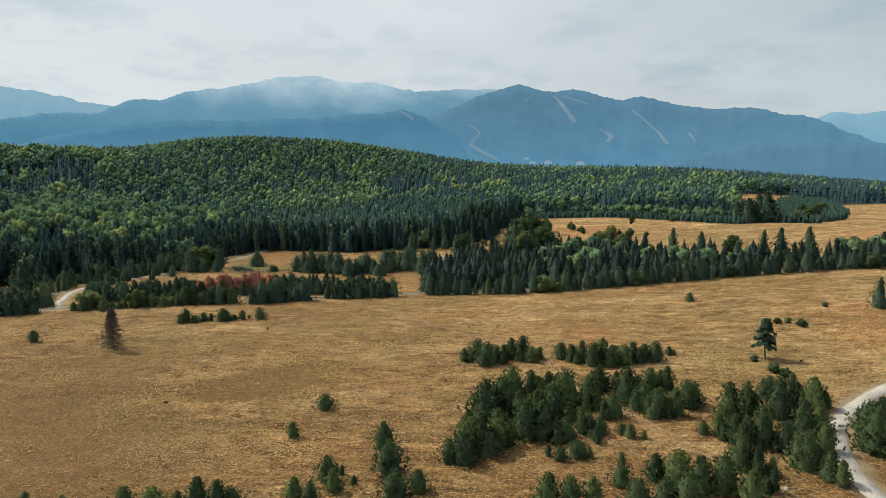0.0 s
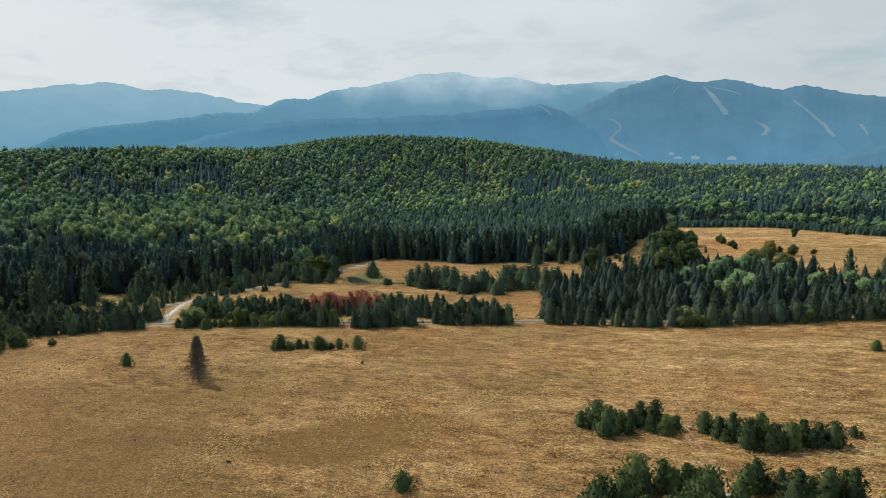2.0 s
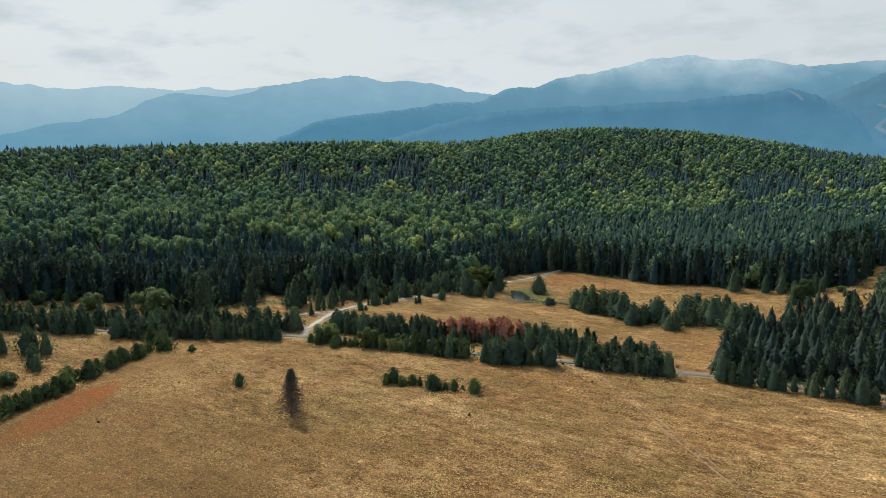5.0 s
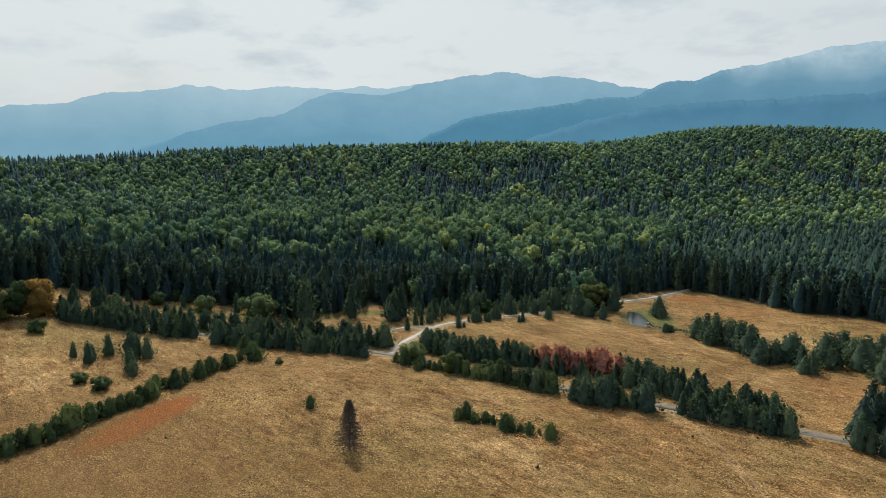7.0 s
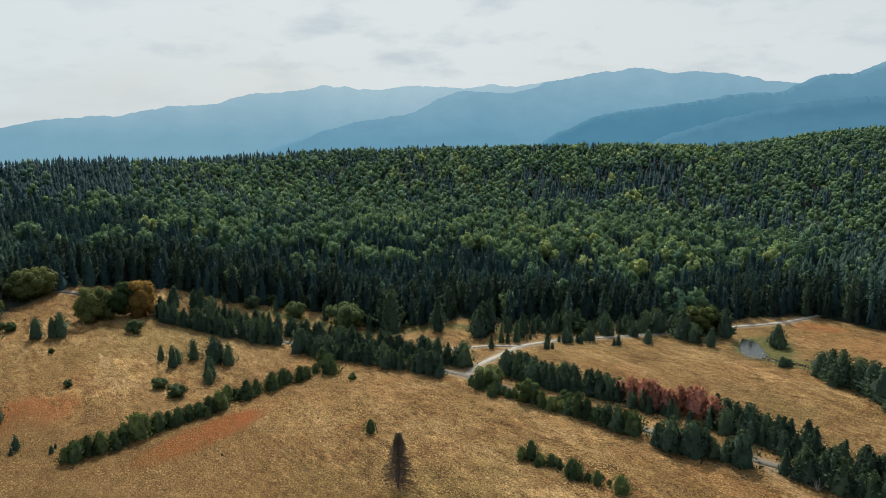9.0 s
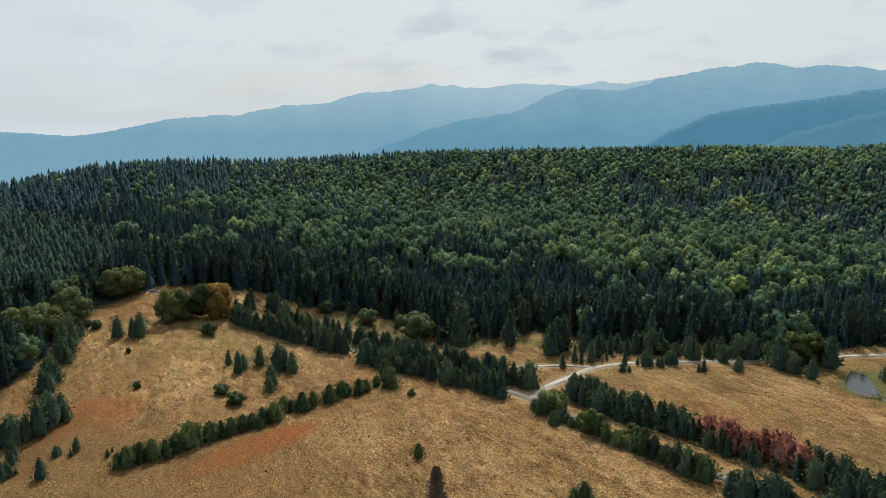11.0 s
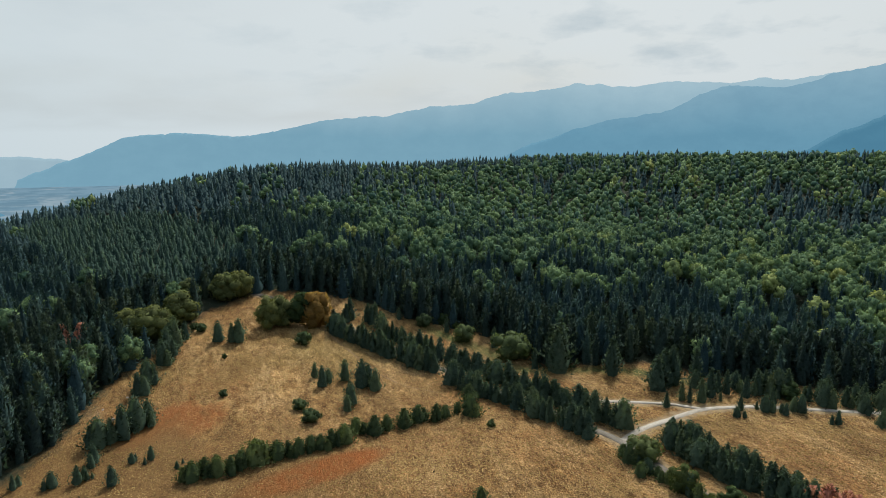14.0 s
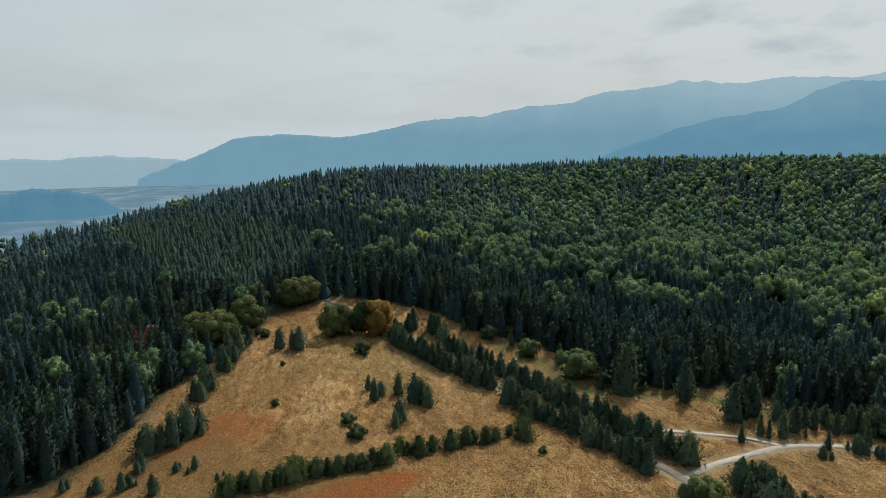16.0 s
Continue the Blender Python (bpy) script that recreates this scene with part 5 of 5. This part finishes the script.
def build_lone_pine(x, y, tall):
    """An old pine with a bare lower stem and flat drooping boughs."""
    r = np.random.RandomState(12)
    root = new("lone_pine")
    tagged(root, "lone old pine with bare stem and layered boughs", "tree")
    part("trunk", trunk_mesh("lone_pine_trunk", 0.97, 0.028), root)
    for k in range(24):
        s = k / 23
        z, a = 0.30 + 0.66 * s, 2.39996 * k
        reach = 0.27 * (1 - s) ** 0.6 * r.uniform(0.75, 1.1) + 0.05
        t = r.uniform(0.2, 1.0, 60)
        way, side = np.array((math.cos(a), math.sin(a), 0)), np.array((-math.sin(a), math.cos(a), 0))
        at = way * (reach * t)[:, None] + side * (r.uniform(-0.08, 0.08, 60) * (1.2 - 0.6 * t))[:, None] + np.stack([0 * t, 0 * t, z + 0.06 * t - 0.13 * t * t + r.uniform(-0.02, 0.02, 60)], 1)
        v, f = sprays(at, np.tile(way * 0.4 + np.array((0, 0, 0.9)), (60, 1)), np.full(60, 0.055), r, 0.5, 1.4, 0.3, 0.3)
        part("bough", mesh_of("bough", v, f, DARK_PINE, True, np.repeat(unit(at - (0, 0, 0.5) + np.array((0, 0, 0.4))), 3, axis=0)), root)
    root.matrix_basis = pose(x, y, height(x, y)) @ Matrix.Diagonal((tall, tall, tall, 1))


build_lone_pine(83.5, 174.8, 11.0)

# ---------- ski runs and far houses ----------
build_run(east_slope, [(-2.19, 2.72, 22), (-2.79, 2.36, 12), (-2.93, 1.99, 10), (-2.43, 1.49, 18), (-2.2, 1.17, 26), (-2.8, 0.81, 32), (-3.73, 0.3, 30), (-4.66, -0.16, 20)])
build_run(east_slope, [(-8.93, 4.97, 15), (-9.44, 4.47, 24), (-9.85, 3.94, 24), (-10.22, 3.49, 20), (-10.45, 3.18, 34), (-10.59, 2.87, 26)])
build_run(east_slope, [(-9.43, 4.92, 6), (-10.5, 4.7, 8), (-11.57, 4.32, 7)])
build_run(east_slope, [(-7.13, 5.07, 6), (-6.69, 4.63, 7)])
build_run(east_slope, [(-12.6, 2.40, 10), (-13.35, 1.96, 26), (-13.49, 1.69, 26), (-13.2, 1.34, 18)])
build_run(east_slope, [(-15.02, 3.78, 6), (-15.64, 3.34, 13), (-16.3, 2.76, 16), (-16.65, 2.41, 15), (-17.13, 2.02, 16), (-17.4, 1.62, 18), (-17.8, 1.18, 12)])
build_run(east_slope, [(-19.34, 1.99, 14), (-19.6, 1.65, 14), (-19.82, 1.26, 8)])
build_run(foot_slope, [(3.5, 3.8, 8), (3.2, 3.7, 14), (2.79, 3.43, 16), (2.42, 3.07, 10)])


def build_far_house(heading, rise, wide, tall, arched):
    p, side, out = on_slope(east_slope, heading, rise)
    root = new("far_hotel")
    tagged(root, "large white resort building at the mountain's foot", "building", "resort buildings at the mountain's foot")
    n = 9
    prof = [(-0.5 + i / (n - 1), 0.45 + (0.55 * math.sin(math.pi * i / (n - 1)) if arched else 0.55 * (1 - abs(2 * i / (n - 1) - 1)))) for i in range(n)]
    verts = []
    for depth in (0, 40):
        for u, h in prof:
            verts += [tuple(p + out * (30 + depth) + side * u * wide + np.array((0, 0, -6 - 0.35 * depth))), tuple(p + out * (30 + depth) + side * u * wide + np.array((0, 0, h * tall - 0.35 * depth)))]
    base, m = 2 * n, len(prof)
    near = [base + 2 * i + 1 for i in range(n)] + [base + 2 * n - 2, base]
    rear = [2 * i + 1 for i in range(n)] + [2 * n - 2, 0]
    for title, face in (("front_wall", near), ("rear_wall", rear)):
        part(title, mesh_of("far_" + title, [verts[i] for i in face], [tuple(range(len(face)))], PALE_ROOFS), root)
    part("roof", mesh_of("far_roof", [verts[2 * i + 1] for i in range(n)] + [verts[base + 2 * i + 1] for i in range(n)], [(i, i + 1, n + i + 1, n + i) for i in range(n - 1)], PALE_ROOFS), root)


build_far_house(-11.12, -0.42, 38, 11, True)
build_far_house(-8.55, -0.38, 36, 12, False)
build_far_house(-7.3, -0.34, 34, 5, False)
build_far_house(-6.8, -0.02, 22, 5, False)


# ---------- dry grass ----------
def build_tufts():
    r = np.random.RandomState(3)
    n = 620000
    x, y = r.uniform(-320, 175, n), r.uniform(92, 440, n)
    keep = inside(MEADOW, x, y) & ~inside(BELT, x, y)
    for way, wide in ((ROAD, 3.0), (LANE, 2.4), (SPUR, 2.0), (BEND, 2.5)):
        keep &= line_distance(way, x, y) > wide
    keep &= ~inside(POND, x, y) & (line_distance(TRACK, x, y) > 0.8)
    keep &= soft_noise(x, y, 9, 2) * 0.6 + soft_noise(x, y, 3, 4) * 0.4 > r.uniform(0.2, 0.8, n)
    rusty, brown, pale, olive = grass_patches(x, y)
    keep &= r.rand(n) > 0.9 * smooth(rusty, 0.25, 0.6) + 0.3 * smooth(olive, 0.3, 0.9)
    x, y = x[keep], y[keep]
    z, n = land(x, y), len(x)
    # lodged tussocks: blades bent over by the wind, mostly one way
    a = 0.5 + r.normal(size=n) * 0.8
    l, w, h = r.uniform(0.25, 0.65, n), r.uniform(0.07, 0.17, n), r.uniform(0.08, 0.36, n)
    c, q = np.cos(a), np.sin(a)
    verts = np.zeros((n, 3, 3))
    verts[:, 0] = np.stack([x - w * -q, y - w * c, z + h * r.uniform(0.0, 0.7, n)], 1)
    verts[:, 1] = np.stack([x + l * c, y + l * q, z + h * r.uniform(0.4, 1.0, n)], 1)
    verts[:, 2] = np.stack([x + w * -q, y + w * c, z + h], 1)
    me = mesh_of("grass_tufts", verts.reshape(-1, 3), np.arange(3 * n).reshape(-1, 3), STRAW, False, tone=np.repeat(soft_noise(x, y, 14, 8), 3))
    tagged(new("grass_tufts", me), "tufts of dry straw-coloured grass", "grass", kind="stuff")


STRAW = material("dry_straw", foliage((0.54, 0.38, 0.16), (0.155, 0.100, 0.037), (0.60, 0.425, 0.18), "mesh", 0.25))
build_tufts()


def build_dark_tussocks():
    """Low dark clumps of heath and dead stalks dotted over the grass."""
    r = np.random.RandomState(15)
    shapes = [leaf_cloud(r, 2, 26, 0.28, wide=0.6, low=-0.3) for _ in range(3)]
    n = 5200
    x, y = r.uniform(-300, 170, n), r.uniform(92, 300, n)
    keep = inside(MEADOW, x, y) & ~inside(BELT, x, y) & (soft_noise(x, y, 30, 12) * 0.6 + soft_noise(x, y, 8, 13) * 0.4 > r.uniform(0.45, 1.0, n))
    for way in (ROAD, LANE, SPUR, BEND, TRACK):
        keep &= line_distance(way, x, y) > 3.5
    x, y = x[keep], y[keep]
    h = r.uniform(0.12, 0.38, len(x)) * np.where(r.rand(len(x)) < 0.06, 2.0, 1.0)
    spots = np.stack([x, y, land(x, y), h, h * r.uniform(0.9, 1.4, len(x)), r.uniform(0, 6.28, len(x)), r.rand(len(x)), r.randint(3, size=len(x))], 1)
    many("dark_tussocks", shapes, spots, HEATH, "small dark heath tussocks dotted over the dry grass", "tussocks")


HEATH = material("dark_heath", foliage((0.11, 0.080, 0.034), (0.055, 0.044, 0.022), (0.15, 0.09, 0.04), "mesh", 0.15))
build_dark_tussocks()


def build_stone(x, y, size, seed):
    r = np.random.RandomState(seed)
    v, f = ball(1)
    v = v * (1 + 0.35 * (soft_noise(v[:, 0] * 3 + 9, v[:, 1] * 3 + v[:, 2] * 2 + 9, 1.3, seed)[:, None] - 0.5)) * r.uniform(0.7, 1.2, 3) * (1, 1, 0.6)
    ob = tagged(new("stone", mesh_of("stone", v * size, f, STONE, False)), "pale grey field stone lying in the dry grass", "stone", "field stones")
    ob.matrix_basis = pose(x, y, height(x, y) + 0.15 * size, 0, 0, r.uniform(0, 360))


STONE = material("field_stone", gravel((0.24, 0.22, 0.19), (0.42, 0.39, 0.34)))
for k, (x, y, size) in enumerate([(31, 152, 0.5), (36, 146, 0.4), (39.5, 138, 0.45), (52, 109, 0.5), (55, 105, 0.4), (28, 176, 0.35), (-198, 116, 0.6), (-206, 112, 0.5), (-213, 118, 0.4), (-100, 362, 0.5), (-114, 379, 0.5), (-93, 356, 0.6)]):
    build_stone(x, y, size, k)


def build_post(x, y, tall):
    """A weathered wooden post with a crossbar."""
    root = new("wooden_post")
    tagged(root, "slim pale grey wooden post with a crossbar beside the road", "post")
    for title, sides in (("pole", (0.13, 0.13, tall)), ("crossbar", (1.3, 0.1, 0.12))):
        bm = bmesh.new()
        bmesh.ops.create_cube(bm, size=1.0, matrix=Matrix.Translation((0, 0.12 if title == "crossbar" else 0, tall / 2 if title == "pole" else tall * 0.82)) @ Matrix.Diagonal((*sides, 1)))
        bmesh.ops.bevel(bm, geom=bm.edges[:], offset=0.02, segments=1, affect="EDGES")
        me = bpy.data.meshes.new(title)
        bm.to_mesh(me)
        bm.free()
        me.materials.append(STONE)
        part(title, me, root)
    root.matrix_basis = pose(x, y, height(x, y) - 0.2, 0, 0, 50)


build_post(-218.5, 228.0, 4.5)


def build_dry_bush(x, y, tall, seed):
    """A dead bush: pale bare stems fanning out from the ground."""
    r = np.random.RandomState(seed)
    root = new("dry_bush")
    tagged(root, "pale dead bush with bare twigs at the tree row's foot", "bush", "dead bushes along the tree row")
    for k in range(14):
        a, lean = r.uniform(0, 6.28), r.uniform(0.15, 0.9)
        way = np.array((math.cos(a) * lean, math.sin(a) * lean, 1.0))
        side = np.array((-math.sin(a), math.cos(a), 0.0))
        verts, faces = [], []
        for t in np.linspace(0, 1, 6):
            bend = way * t * tall * r.uniform(0.85, 1.05) + side * 0.2 * t * t * r.uniform(-1, 1)
            w = 0.07 * (1 - 0.85 * t)
            verts += [tuple(bend + side * w), tuple(bend - side * w), tuple(bend + np.array((0, 0, w)))]
        for i in range(5):
            for q in range(3):
                faces.append((3 * i + q, 3 * i + (q + 1) % 3, 3 * i + 3 + (q + 1) % 3, 3 * i + 3 + q))
        part("stem", mesh_of("dry_stem", verts, faces, PALE_TWIGS), root)
    root.matrix_basis = pose(x, y, height(x, y) - 0.05)


PALE_TWIGS = material("pale_dead_twigs", foliage((0.52, 0.45, 0.36), (0.36, 0.31, 0.25), (0.46, 0.40, 0.32), "object", 0.05))
for k, (x, y, tall) in enumerate([(-37.4, 267.8, 2.6), (34, 273.2, 1.6), (78, 277.5, 1.8), (-177, 241.5, 1.5)]):
    build_dry_bush(x, y, tall, 40 + k)
